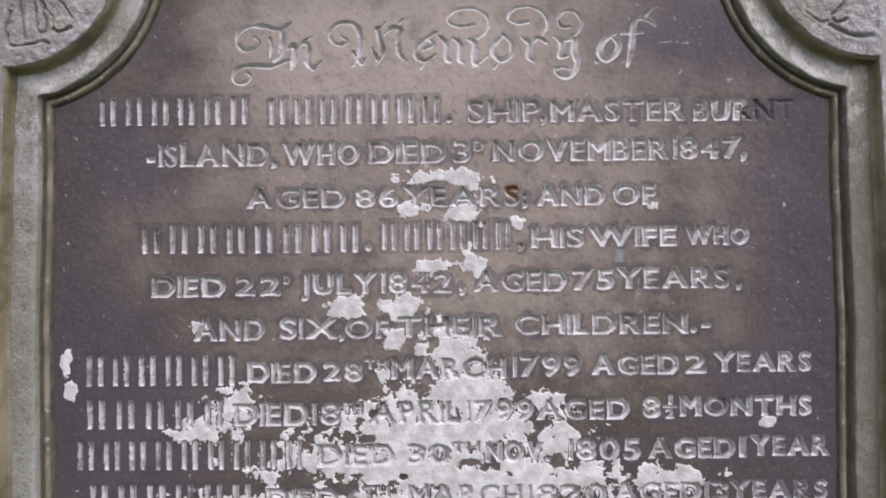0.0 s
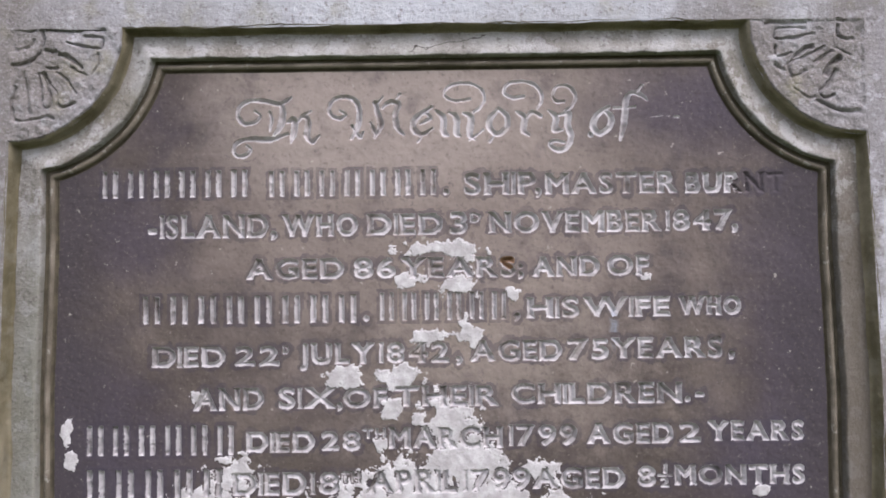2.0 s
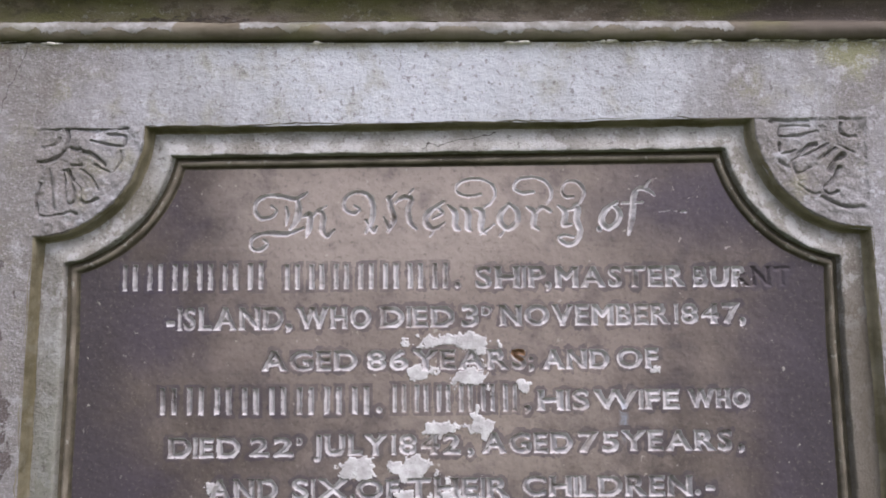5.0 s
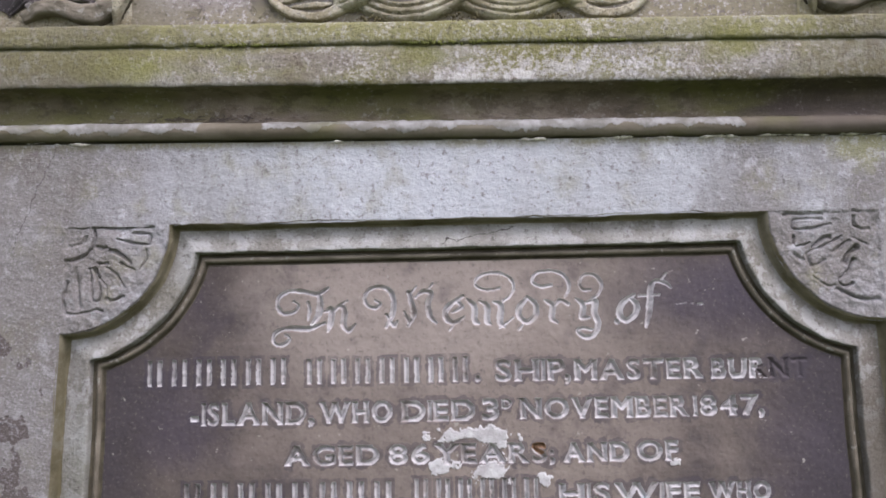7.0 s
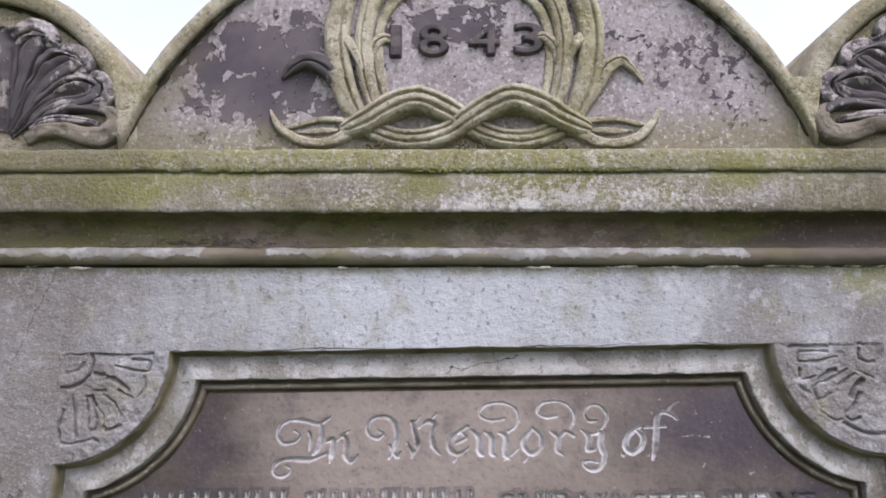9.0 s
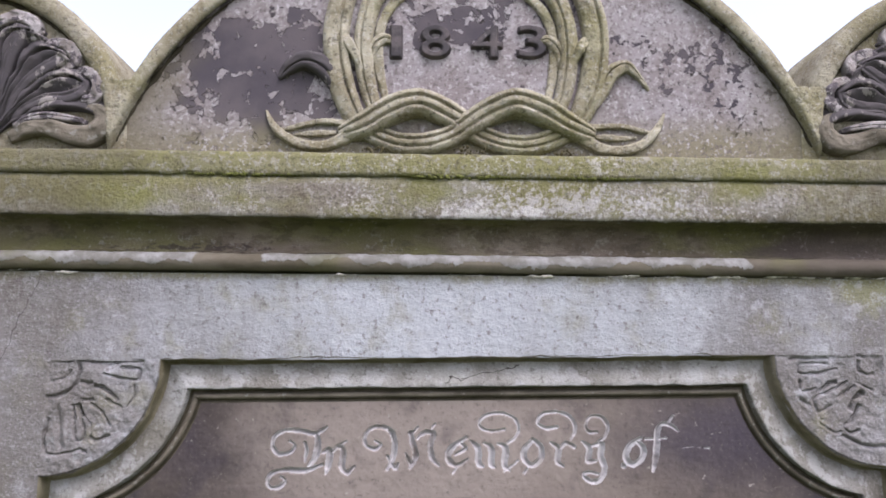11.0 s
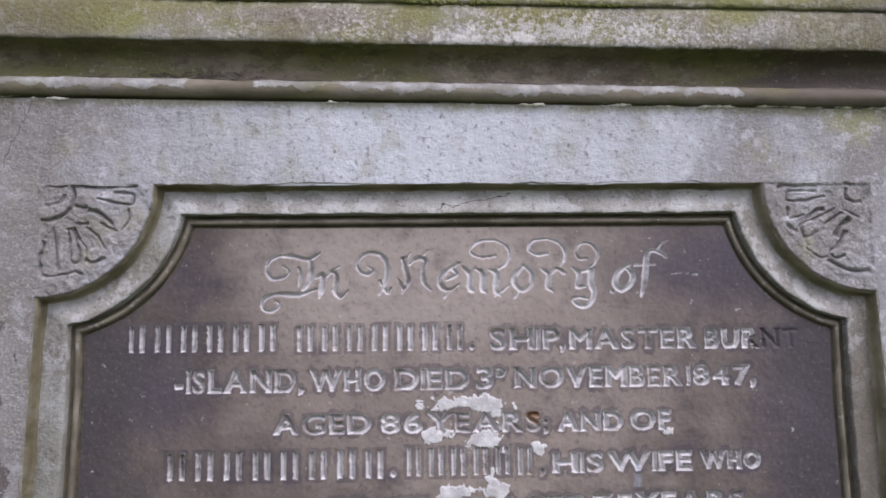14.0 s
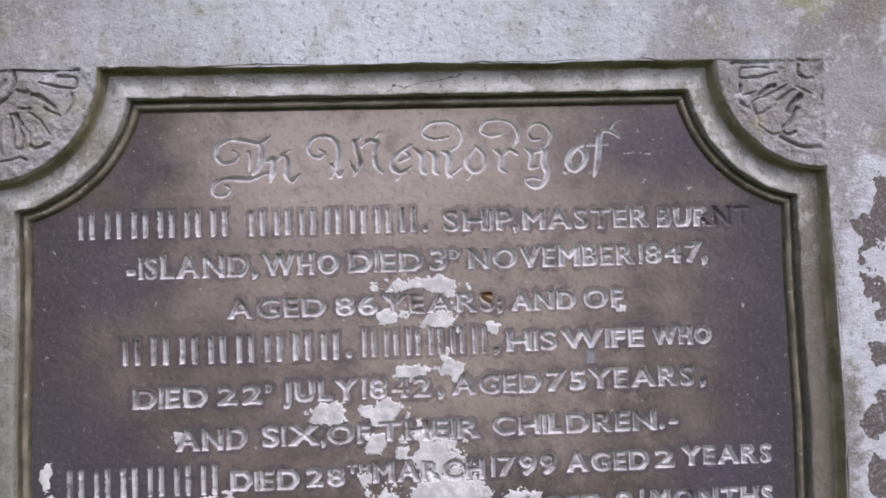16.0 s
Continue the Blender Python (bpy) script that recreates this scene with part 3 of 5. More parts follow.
def box_quads(x0, x1, y0, y1, z0, z1, front=False):
    v = np.array([(x, y, z) for x in (x0, x1) for y in (y0, y1) for z in (z0, z1)], dtype=float)
    q = [(0, 1, 3, 2), (4, 6, 7, 5), (2, 3, 7, 6), (0, 4, 5, 1)[::-1] if front else (2, 3, 7, 6), (0, 2, 6, 4), (1, 5, 7, 3)]
    return v, q


def flare(z):
    """The opening widens a little below its scooped corners."""
    return 0.0122 * np.clip((1.50 - z) / 0.30, 0, 1) ** 0.8


def breadth(z):
    """The mouldings run a little broader down the sides than along the head."""
    return 1 + 0.13 * np.clip((1.50 - z) / 0.12, 0, 1)


def jamb(sx):
    """The face beside the opening, from the stone's edge to the flared edge of the opening."""
    z, u = np.meshgrid(np.linspace(0.0, TOP + 0.002, 270), np.linspace(0, 1, 53), indexing="ij")
    x = MID + sx * (SIDE + (HALF + flare(z) * (z > 0.5) - SIDE) * u)
    return np.stack([x, YF + 0.0002 + 0.0009 * fractal(x, z, 0.06, 11), z], -1).reshape(-1, 3), grid_quads(*x.shape)


BED = 1.7222                       # the bed joint under the cornice
face_bits = [
    jamb(-1),
    jamb(1),
    sheet("", MID - SIDE, MID + SIDE, TOP, BED, YF, 0.004, FACE, stone, edge=0.0012, top=lambda x: slope(x) * 0.9),
    sheet("", MID - HALF, MID + HALF, 0.0, LOW, YF, 0.01, FACE, stone),
    box_quads(MID - SIDE, MID + SIDE, YF + 0.03, 0.20, 0.0, BED - 0.016),
]
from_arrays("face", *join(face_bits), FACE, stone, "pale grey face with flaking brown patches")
for sx in (-1, 1):
    from_arrays("side", *box_quads(MID + sx * SIDE - 0.002, MID + sx * SIDE + 0.002, YF, 0.05, 0.0, BED - 0.016), FACE, stone, smooth=False)


def outline(d, wear=0.0):
    """The panel's opening moved inwards by d: upright sides, a flat head and two scooped corners."""
    r, pts = NOTCH + d, []
    a0 = math.asin(d / r)
    pts += [(MID - HALF - flare(z) + d * breadth(z), z) for z in np.linspace(LOW + d, TOP - math.cos(a0) * r, 240)[:-1]]
    pts += [(MID - HALF + r * math.sin(a), TOP - r * math.cos(a)) for a in np.linspace(a0, math.pi / 2 - a0, 70)]
    xe = HALF - r * math.cos(a0)
    pts += [(MID + x, TOP - d) for x in np.linspace(-xe, xe, 240)[1:-1]]
    pts += [(MID + HALF - r * math.sin(a), TOP - r * math.cos(a)) for a in np.linspace(math.pi / 2 - a0, a0, 70)]
    pts += [(MID + HALF + flare(z) - d * breadth(z), z) for z in np.linspace(TOP - math.cos(a0) * r, LOW + d, 240)[1:]]
    p = np.array(pts)
    return p + wear * np.stack([fractal(p[:, 0], p[:, 1], 0.018, 31), fractal(p[:, 0], p[:, 1], 0.018, 47)], -1)


def moulding(name, profile, label, material=MOULD):
    rings = [np.stack([o[:, 0], np.full(len(o), y) + 0.0004 * fractal(o[:, 0] + d, o[:, 1], 0.03, 3), o[:, 1]], -1)
             for d, y, wear in profile for o in [outline(d, wear)]]
    v = np.vstack(rings)
    return from_arrays(name, v, grid_quads(len(rings), len(rings[0])), material, stone, label)


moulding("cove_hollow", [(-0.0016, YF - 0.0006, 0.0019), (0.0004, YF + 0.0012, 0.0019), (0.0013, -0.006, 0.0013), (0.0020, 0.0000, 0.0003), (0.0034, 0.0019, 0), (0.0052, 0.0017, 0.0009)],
         "olive, shade-darkened undercut hollow of the moulding", ALGAE_SHADE)
moulding("cove_slope", [(0.0052, 0.0017, 0.0009), (0.0092, 0.0002, 0.0003), (0.0150, -0.0020, 0.0003), (0.0210, -0.0043, 0.0003), (0.0270, -0.0066, 0.0006), (0.0318, -0.0085, 0.0012), (0.0330, -0.0082, 0.0012), (0.0337, -0.0040, 0.0008), (0.0342, 0.0020, 0)],
         "pale grey sloping moulding round the panel")
moulding("groove", [(0.0342, 0.0020, 0), (0.0354, 0.0062, 0), (0.0374, 0.0050, 0), (0.0388, 0.0008, 0.0002)], "dark groove beside the bead", GROOVE)
moulding("bead_moulding", [(0.0388, 0.0008, 0.0002), (0.0403, -0.0016, 0.0003), (0.0420, -0.0024, 0.0003), (0.0437, -0.0017, 0.0003), (0.0450, 0.0008, 0.0002)],
         "narrow rounded brown bead", BEAD)
moulding("groove", [(0.0450, 0.0008, 0.0002), (0.0463, 0.0048, 0), (0.0478, 0.0060, 0), (0.0492, 0.0034, 0), (0.0512, 0.0011, 0)], "dark groove beside the bead", GROOVE)
from_arrays("sill", *box_quads(MID - HALF, MID + HALF, YF, 0.02, LOW - 0.01, LOW + 0.05), MOULD, stone, smooth=False)


# ---- the scooped corners with their carved shells ----
# cut strokes of the shells: millimetres inwards from the side and down from the head, then half width and depth
EYE_WHOLE = [(((3, 40), (20, 38), (34, 24), (38, 10), (36, 2)), 2.2, 6), (((6, 22), (20, 20), (26, 12)), 2.5, 2.5), (((5, 1), (29, 1)), 1.5, 3), (((40, 1), (110, 1)), 1.5, 4), (((4, 66), (1, 84), (2, 101)), 2.5, 5)]
FLUTES_WHOLE = [(((66, 15), (81, 19), (99, 22), (105, 19), (103, 10), (85, 8)), 1.7, 4.5), (((40, 24), (52, 26)), 2.4, 5), (((57, 30), (68, 32), (82, 44)), 2.1, 6), (((99, 28), (101, 42), (94, 52)), 1.5, 3.5),
                (((70, 44), (86, 52)), 1.6, 3.5), (((43, 44), (53, 44)), 2.4, 6), (((51, 48), (65, 58), (74, 72)), 1.7, 4.5), (((38, 51), (43, 60)), 3.2, 8), (((46, 62), (52, 74), (54, 84)), 1.5, 3)]
FOOT_WHOLE = [(((31, 50), (35, 70), (37, 85), (42, 90), (47, 82), (42, 68), (34, 50)), 1.5, 4), (((54, 86), (59, 89), (73, 84)), 2.0, 4.5), (((4, 103), (19, 105), (39, 100), (49, 102)), 1.7, 4), (((16, 50), (18, 74), (20, 96)), 1.6, 2.5)]
EYE_WORN = [(((29, 2), (22, 2)), 2.4, 5), (((29, 8), (30, 19), (20, 22), (11, 22)), 1.9, 4), (((31, 32), (15, 40)), 1.6, 3)]
FLUTES_WORN = [(((110, 4), (65, 4)), 1.9, 5), (((56, 16), (75, 20), (95, 22), (100, 18), (94, 10), (65, 10)), 1.7, 4.5), (((99, 30), (100, 38)), 1.8, 4), (((96, 42), (83, 38)), 1.5, 3.5), (((77, 42), (66, 34), (58, 32)), 2.8, 7),
               (((45, 32), (64, 42), (84, 50), (83, 64), (75, 64), (65, 58)), 1.9, 5), (((100, 52), (91, 58)), 2.4, 5), (((54, 48), (44, 42), (34, 36)), 1.9, 5), (((28, 44), (38, 54), (42, 62)), 3.4, 8)]
FOOT_WORN = [(((32, 58), (43, 76), (50, 82), (44, 89), (35, 86)), 1.9, 5), (((79, 79), (63, 89), (57, 87)), 2.0, 4.5), (((54, 92), (29, 104), (6, 105)), 1.8, 4)]


def spandrel(side):
    """A quarter disc flush with the face, carved with a small worn shell of flutes round an eye."""
    r = np.linspace(0, NOTCH + 0.0022, 190)[:, None]
    a = np.linspace(0, math.pi / 2, 230)[None, :]
    x, z = r * np.sin(a) - 0.0016, 0.0016 - r * np.cos(a)
    wx, wz = x + 0.0011 * fractal(x * side, z, 0.012, 23), -z + 0.0011 * fractal(x * side + 1, z, 0.012, 29)
    h = np.zeros_like(x)
    for stroke, wide, deep in (EYE_WHOLE + FLUTES_WHOLE + FOOT_WHOLE if side > 0 else EYE_WORN + FLUTES_WORN + FOOT_WORN):
        line = bezier([(u / 1000, w / 1000) for u, w in stroke], 5)
        near = np.full(x.shape, 1.0)
        for (xa, za), (xb, zb) in zip(line, line[1:]):
            dx, dz = xb - xa, zb - za
            t = np.clip(((wx - xa) * dx + (wz - za) * dz) / max(dx * dx + dz * dz, 1e-12), 0, 1)
            near = np.minimum(near, np.hypot(wx - xa - t * dx, wz - za - t * dz))
        h = np.minimum(h, -deep / 1000 * np.exp(-(near / (wide / 1000)) ** 2))
        h = h + 0.0009 * np.exp(-((near - 0.0055) / 0.003) ** 2)       # the stone swells beside a cut
    h = h * np.clip(0.82 + 0.4 * fractal(x * side, z, 0.03, 9), 0.3, 1.2) + 0.0015 * fractal(x * side, z, 0.016, 13)
    sunk = np.clip((0.112 + 0.004 * fractal(x, z * side, 0.02, 57) - r) / 0.004, 0, 1) * np.clip(np.minimum(x, -z) / 0.003, 0, 1)
    h = h - 0.0010 * sunk
    h -= 0.004 * np.clip((r - NOTCH + 0.002) / 0.0025, 0, 1) ** 2
    v = np.stack([MID - side * (HALF - x) if side > 0 else MID + HALF - x, YF - 0.0004 - h, TOP + z], -1)
    return from_arrays("corner_shell", v.reshape(-1, 3), grid_quads(*x.shape), FACE, stone, "worn fluted shell carved in the corner")


for side in (1, -1):
    spandrel(side)


# ---- cornice ----
def run_profile(name, profile, material, label, x0, x1, wear=0.0008, seed=1):
    xs = np.linspace(x0, x1, 900)
    rows = [np.stack([xs, y + wear * k * fractal(xs, xs * 0 + y * 9 + z, 0.035, seed), z + slope(xs) + wear * k * fractal(xs, xs * 0 + z * 7, 0.022, seed + 5, 5, 0.7)], -1) for y, z, k in profile]
    return from_arrays(name, np.vstack(rows), grid_quads(len(rows), len(xs)), material, stone, label)


X0, X1 = MID - SIDE - 0.03, MID + SIDE + 0.03
run_profile("roll_moulding", [(0.01, 1.7248, 0), (YF - 0.002, 1.7248, 0.5), (YF - 0.007, 1.7262, 1), (YF - 0.0105, 1.7315, 1), (YF - 0.0115, 1.7365, 1), (YF - 0.0095, 1.742, 1), (YF - 0.005, 1.7455, 1), (0.0, 1.7465, 0)],
            ROLL, "pale lichen-crusted roll under the cornice", X0 + 0.02, X1 - 0.02, seed=3)
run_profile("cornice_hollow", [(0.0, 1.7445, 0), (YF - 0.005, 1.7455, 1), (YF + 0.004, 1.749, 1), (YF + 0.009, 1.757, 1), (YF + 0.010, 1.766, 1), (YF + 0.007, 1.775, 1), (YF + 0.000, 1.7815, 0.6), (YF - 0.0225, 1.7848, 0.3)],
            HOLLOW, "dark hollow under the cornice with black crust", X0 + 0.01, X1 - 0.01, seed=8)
run_profile("cornice_fascia", [(0.0, 1.7852, 0), (YF - 0.0222, 1.7852, 1), (YF - 0.0238, 1.7862, 1), (YF - 0.0243, 1.79, 1), (YF - 0.0240, 1.80, 1), (YF - 0.0232, 1.815, 1), (YF - 0.0226, 1.8265, 1), (YF - 0.0213, 1.8315, 1), (YF - 0.0192, 1.8346, 0.6), (YF - 0.0188, 1.838, 0.5), (0.0, 1.8385, 0)],
            CORNICE, "mottled fascia with yellow-green algae", X0, X1, seed=14)
run_profile("cornice_fillet", [(0.0, 1.8352, 0), (YF - 0.0226, 1.8350, 1.2), (YF - 0.0245, 1.8362, 1.8), (YF - 0.025, 1.84, 1), (YF - 0.0245, 1.856, 1), (YF - 0.0235, 1.8605, 1.2), (YF - 0.021, 1.8625, 0.8), (0.15, 1.866, 0)],
            CORNICE, "top fillet with green moss line", X0, X1, seed=19)
from_arrays("cornice_core", *join([box_quads(X0 + 0.02, X1 - 0.02, YF + 0.018, 0.2, 1.735, 1.845)]), CORNICE, stone, smooth=False)

def mortar(x0, x1, seed, drop=0.0):
    """A ragged strip of broken lime mortar squeezed out of the bed joint."""
    xs = np.linspace(x0, x1, max(12, int((x1 - x0) / 0.0012)))[:, None]
    a = np.linspace(0, 2 * math.pi, 10)[None, :]
    thick = np.clip(0.0008 + 0.0011 * fractal(xs, xs * 0, 0.012, seed, 4, 0.7), 0.0002, 0.0022) * np.clip(np.minimum(xs - x0, x1 - xs) / 0.006, 0.05, 1)
    z = BED + 0.0012 - drop + slope(xs) * 0.95 + 0.0009 * fractal(xs, xs * 0 + 2, 0.02, seed + 3) + thick * np.sin(a)
    y = YF + 0.0006 + 2.2 * thick * np.cos(a) + 0.0004 * fractal(xs + a, z, 0.006, seed)
    from_arrays("mortar", np.stack([xs + 0 * a, y, z], -1).reshape(-1, 3), grid_quads(len(xs), 10), MORTAR, stone)


for n, (x0, x1, drop) in enumerate(((-0.54, -0.515, 0), (-0.505, -0.455, 0.001), (-0.165, -0.135, 0.0015), (-0.03, 0.015, 0), (0.06, 0.10, 0.001), (0.155, 0.20, 0.0005), (0.215, 0.255, 0.001), (0.275, 0.325, 0.0005), (0.345, 0.43, -0.0005), (0.437, 0.52, -0.001), (0.53, 0.60, 0))):
    mortar(x0, x1, 40 + n, drop)


# ---- pediment: a round-headed gable between two shell ears ----
YT = -0.022                        # its sunk field
BASE = 1.858
ARCH_X, ARCH_Z, ARCH_IN, ARCH_OUT = -0.004, 1.713, 0.4455, 0.469
EAR_X, EAR_Z, EAR_IN, EAR_OUT = 0.606, 1.8785, 0.1805, 0.207


def tilt_z(x):
    return -0.010 * x


def arc_sheet(name, cx, cz, radius, y0, y1, material, label):
    """A round-headed slab standing on the cornice, from y0 back to y1."""
    a = np.linspace(math.pi, 0, 140)
    px, pz = cx + radius * np.cos(a), cz + radius * np.sin(a)
    pz = np.maximum(pz, BASE)
    bm = bmesh.new()
    front = [bm.verts.new((u, y0, w + tilt_z(u))) for u, w in zip(px, pz)]
    back = [bm.verts.new((u, y1, w + tilt_z(u))) for u, w in zip(px, pz)]
    foot, heel = [bm.verts.new((u, y0, BASE - 0.02)) for u in px], [bm.verts.new((u, y1, BASE - 0.02)) for u in px]
    for i in range(len(px) - 1):
        bm.faces.new((front[i], front[i + 1], back[i + 1], back[i]))
        bm.faces.new((foot[i], foot[i + 1], front[i + 1], front[i]))
        bm.faces.new((back[i], back[i + 1], heel[i + 1], heel[i]))
    bmesh.ops.remove_doubles(bm, verts=bm.verts, dist=1e-5)
    return part(name, bm, material, stone, label, smooth=False)


arc_sheet("pediment_field", ARCH_X, ARCH_Z, ARCH_OUT - 0.004, YT, 0.13, TYMP, "sunk field with dark flaking patches")
for sx in (-1, 1):
    arc_sheet("ear_field", sx * EAR_X + MID, EAR_Z, EAR_OUT - 0.004, YT - 0.0005, 0.128, CARVED, "rounded ear of the pediment")


def arc_band(name, cx, cz, r0, r1, a0, a1, lift, label, spread=0.0, taper=0.0):
    a = np.linspace(a0, a1, 160)[:, None]
    r0, r1 = r0 + spread * (1 - np.sin(a)) ** 2, r1 - taper * (1 - np.sin(a)) ** 4
    prof = [(r0 + 0.005, YT + 0.006), (r0 + 0.0035, YT - lift * 0.35), (r0, YT - lift * 0.75), (r0 + 0.004, YT - lift), ((r0 + r1) / 2, YT - lift - 0.0012), (r1 - 0.004, YT - lift), (r1, YT - lift * 0.5), (r1 + 0.0005, 0.131)]
    r, y = np.hstack([p[0] + 0 * a for p in prof]), np.array([p[1] for p in prof])[None, :]
    x, z = cx + r * np.cos(a), cz + r * np.sin(a)
    n = fractal(x, z, 0.04, 17) * 0.0009
    x, z = x + n * np.cos(a), z + n * np.sin(a) + tilt_z(x)
    v = np.stack([x, y + 0 * x + n * 0.5, z], -1).reshape(-1, 3)
    return from_arrays(name, v, grid_quads(160, len(prof)), CARVED, stone, label)


SHADE = plain("olive_brown_shade", (0.038, 0.032, 0.020), 120)


def shade_line(cx, cz, radius, a0, a1, seed, spread=0.0):
    """Olive-brown shade put in as a strip between field and band, of uneven width."""
    a = np.linspace(a0, a1, 260)[:, None]
    s = np.linspace(-1, 1, 7)[None, :]
    w = np.clip(0.0026 + 0.0018 * fractal(a * radius, a * 0, 0.02, seed, 4, 0.7), 0.0004, 0.0055)
    rr = radius + spread * (1 - np.sin(a)) ** 2 - 0.0008 + s * w
    x, z = cx + rr * np.cos(a), cz + rr * np.sin(a)
    y = YT + 0.001 - 0.0028 * np.sqrt(np.maximum(0, 1 - s ** 2)) + 0.0005 * fractal(x, z, 0.006, seed)
    return from_arrays("shade_line", np.stack([x, y + 0 * x, z + tilt_z(x)], -1).reshape(-1, 3), grid_quads(260, 7), SHADE, stone, "olive-brown shade strip along the band")


foot = heel = math.asin(0.37)      # how far down the shade strip runs
shade_line(ARCH_X, ARCH_Z, ARCH_IN, math.pi - foot, heel, 33, 0.006)
for sx in (-1, 1):
    shade_line(sx * EAR_X + MID, EAR_Z, EAR_IN, math.pi + 0.06, -0.06, 37 + sx, 0.003)
arc_band("arch_band", ARCH_X, ARCH_Z, ARCH_IN, ARCH_OUT, math.pi - math.asin(0.49), math.asin(0.49), 0.013, "raised mossy band round the gable", 0.006, 0.06)
for sx in (-1, 1):
    arc_band("ear_band", sx * EAR_X + MID, EAR_Z, EAR_IN, EAR_OUT, math.pi - 0.30 if sx > 0 else math.pi + 0.06, -0.06 if sx > 0 else 0.30, 0.0125, "raised mossy band round the ear", 0.003, 0.012)


def valley(sx):
    """The flat wedge that fills the angle between gable and ear and tapers down to the cornice."""
    t = np.linspace(0, 1, 40)[:, None]
    u = np.linspace(-1, 1, 41)[None, :]
    z = 1.950 - t * (1.950 - 1.866)
    ear = EAR_X - np.sqrt((EAR_IN + 0.001) ** 2 - (z - EAR_Z) ** 2)
    gable = np.sqrt((ARCH_IN + 0.002) ** 2 - (z - ARCH_Z) ** 2)
    x = sx * ((ear + gable) / 2 + np.maximum(0.0015, (ear - gable) / 2) * u)
    fade = np.clip((1.02 - t) / 0.3, 0, 1) ** 0.6
    y = YT + 0.002 - 0.0162 * (1 - u ** 6) ** 0.5 * fade + 0.0014 * fractal(x, z, 0.02, 51) * (1 - u ** 6)
    from_arrays("valley", np.stack([x + MID, y, z + tilt_z(x)], -1).reshape(-1, 3), grid_quads(40, 41), CARVED, stone)


valley(-1), valley(1)


# the ribs of an ear's shell, in millimetres from the ear's middle: across (towards the gable) and up from the cornice
RIBS = [((50, 18), (88, 21), (124, 15), (148, 6), (166, 4), (182, 12)),
        ((50, 24), (76, 42), (104, 51), (130, 54), (156, 52), (181, 42)),
        ((48, 28), (70, 54), (92, 74), (114, 90), (138, 94), (161, 82)),
        ((45, 31), (60, 68), (76, 98), (90, 120), (110, 129), (138, 116)),
        ((41, 33), (49, 76), (55, 110), (58, 138), (71, 152), (103, 147)),
        ((37, 34), (36, 80), (33, 118), (27, 146), (31, 164), (58, 170))]


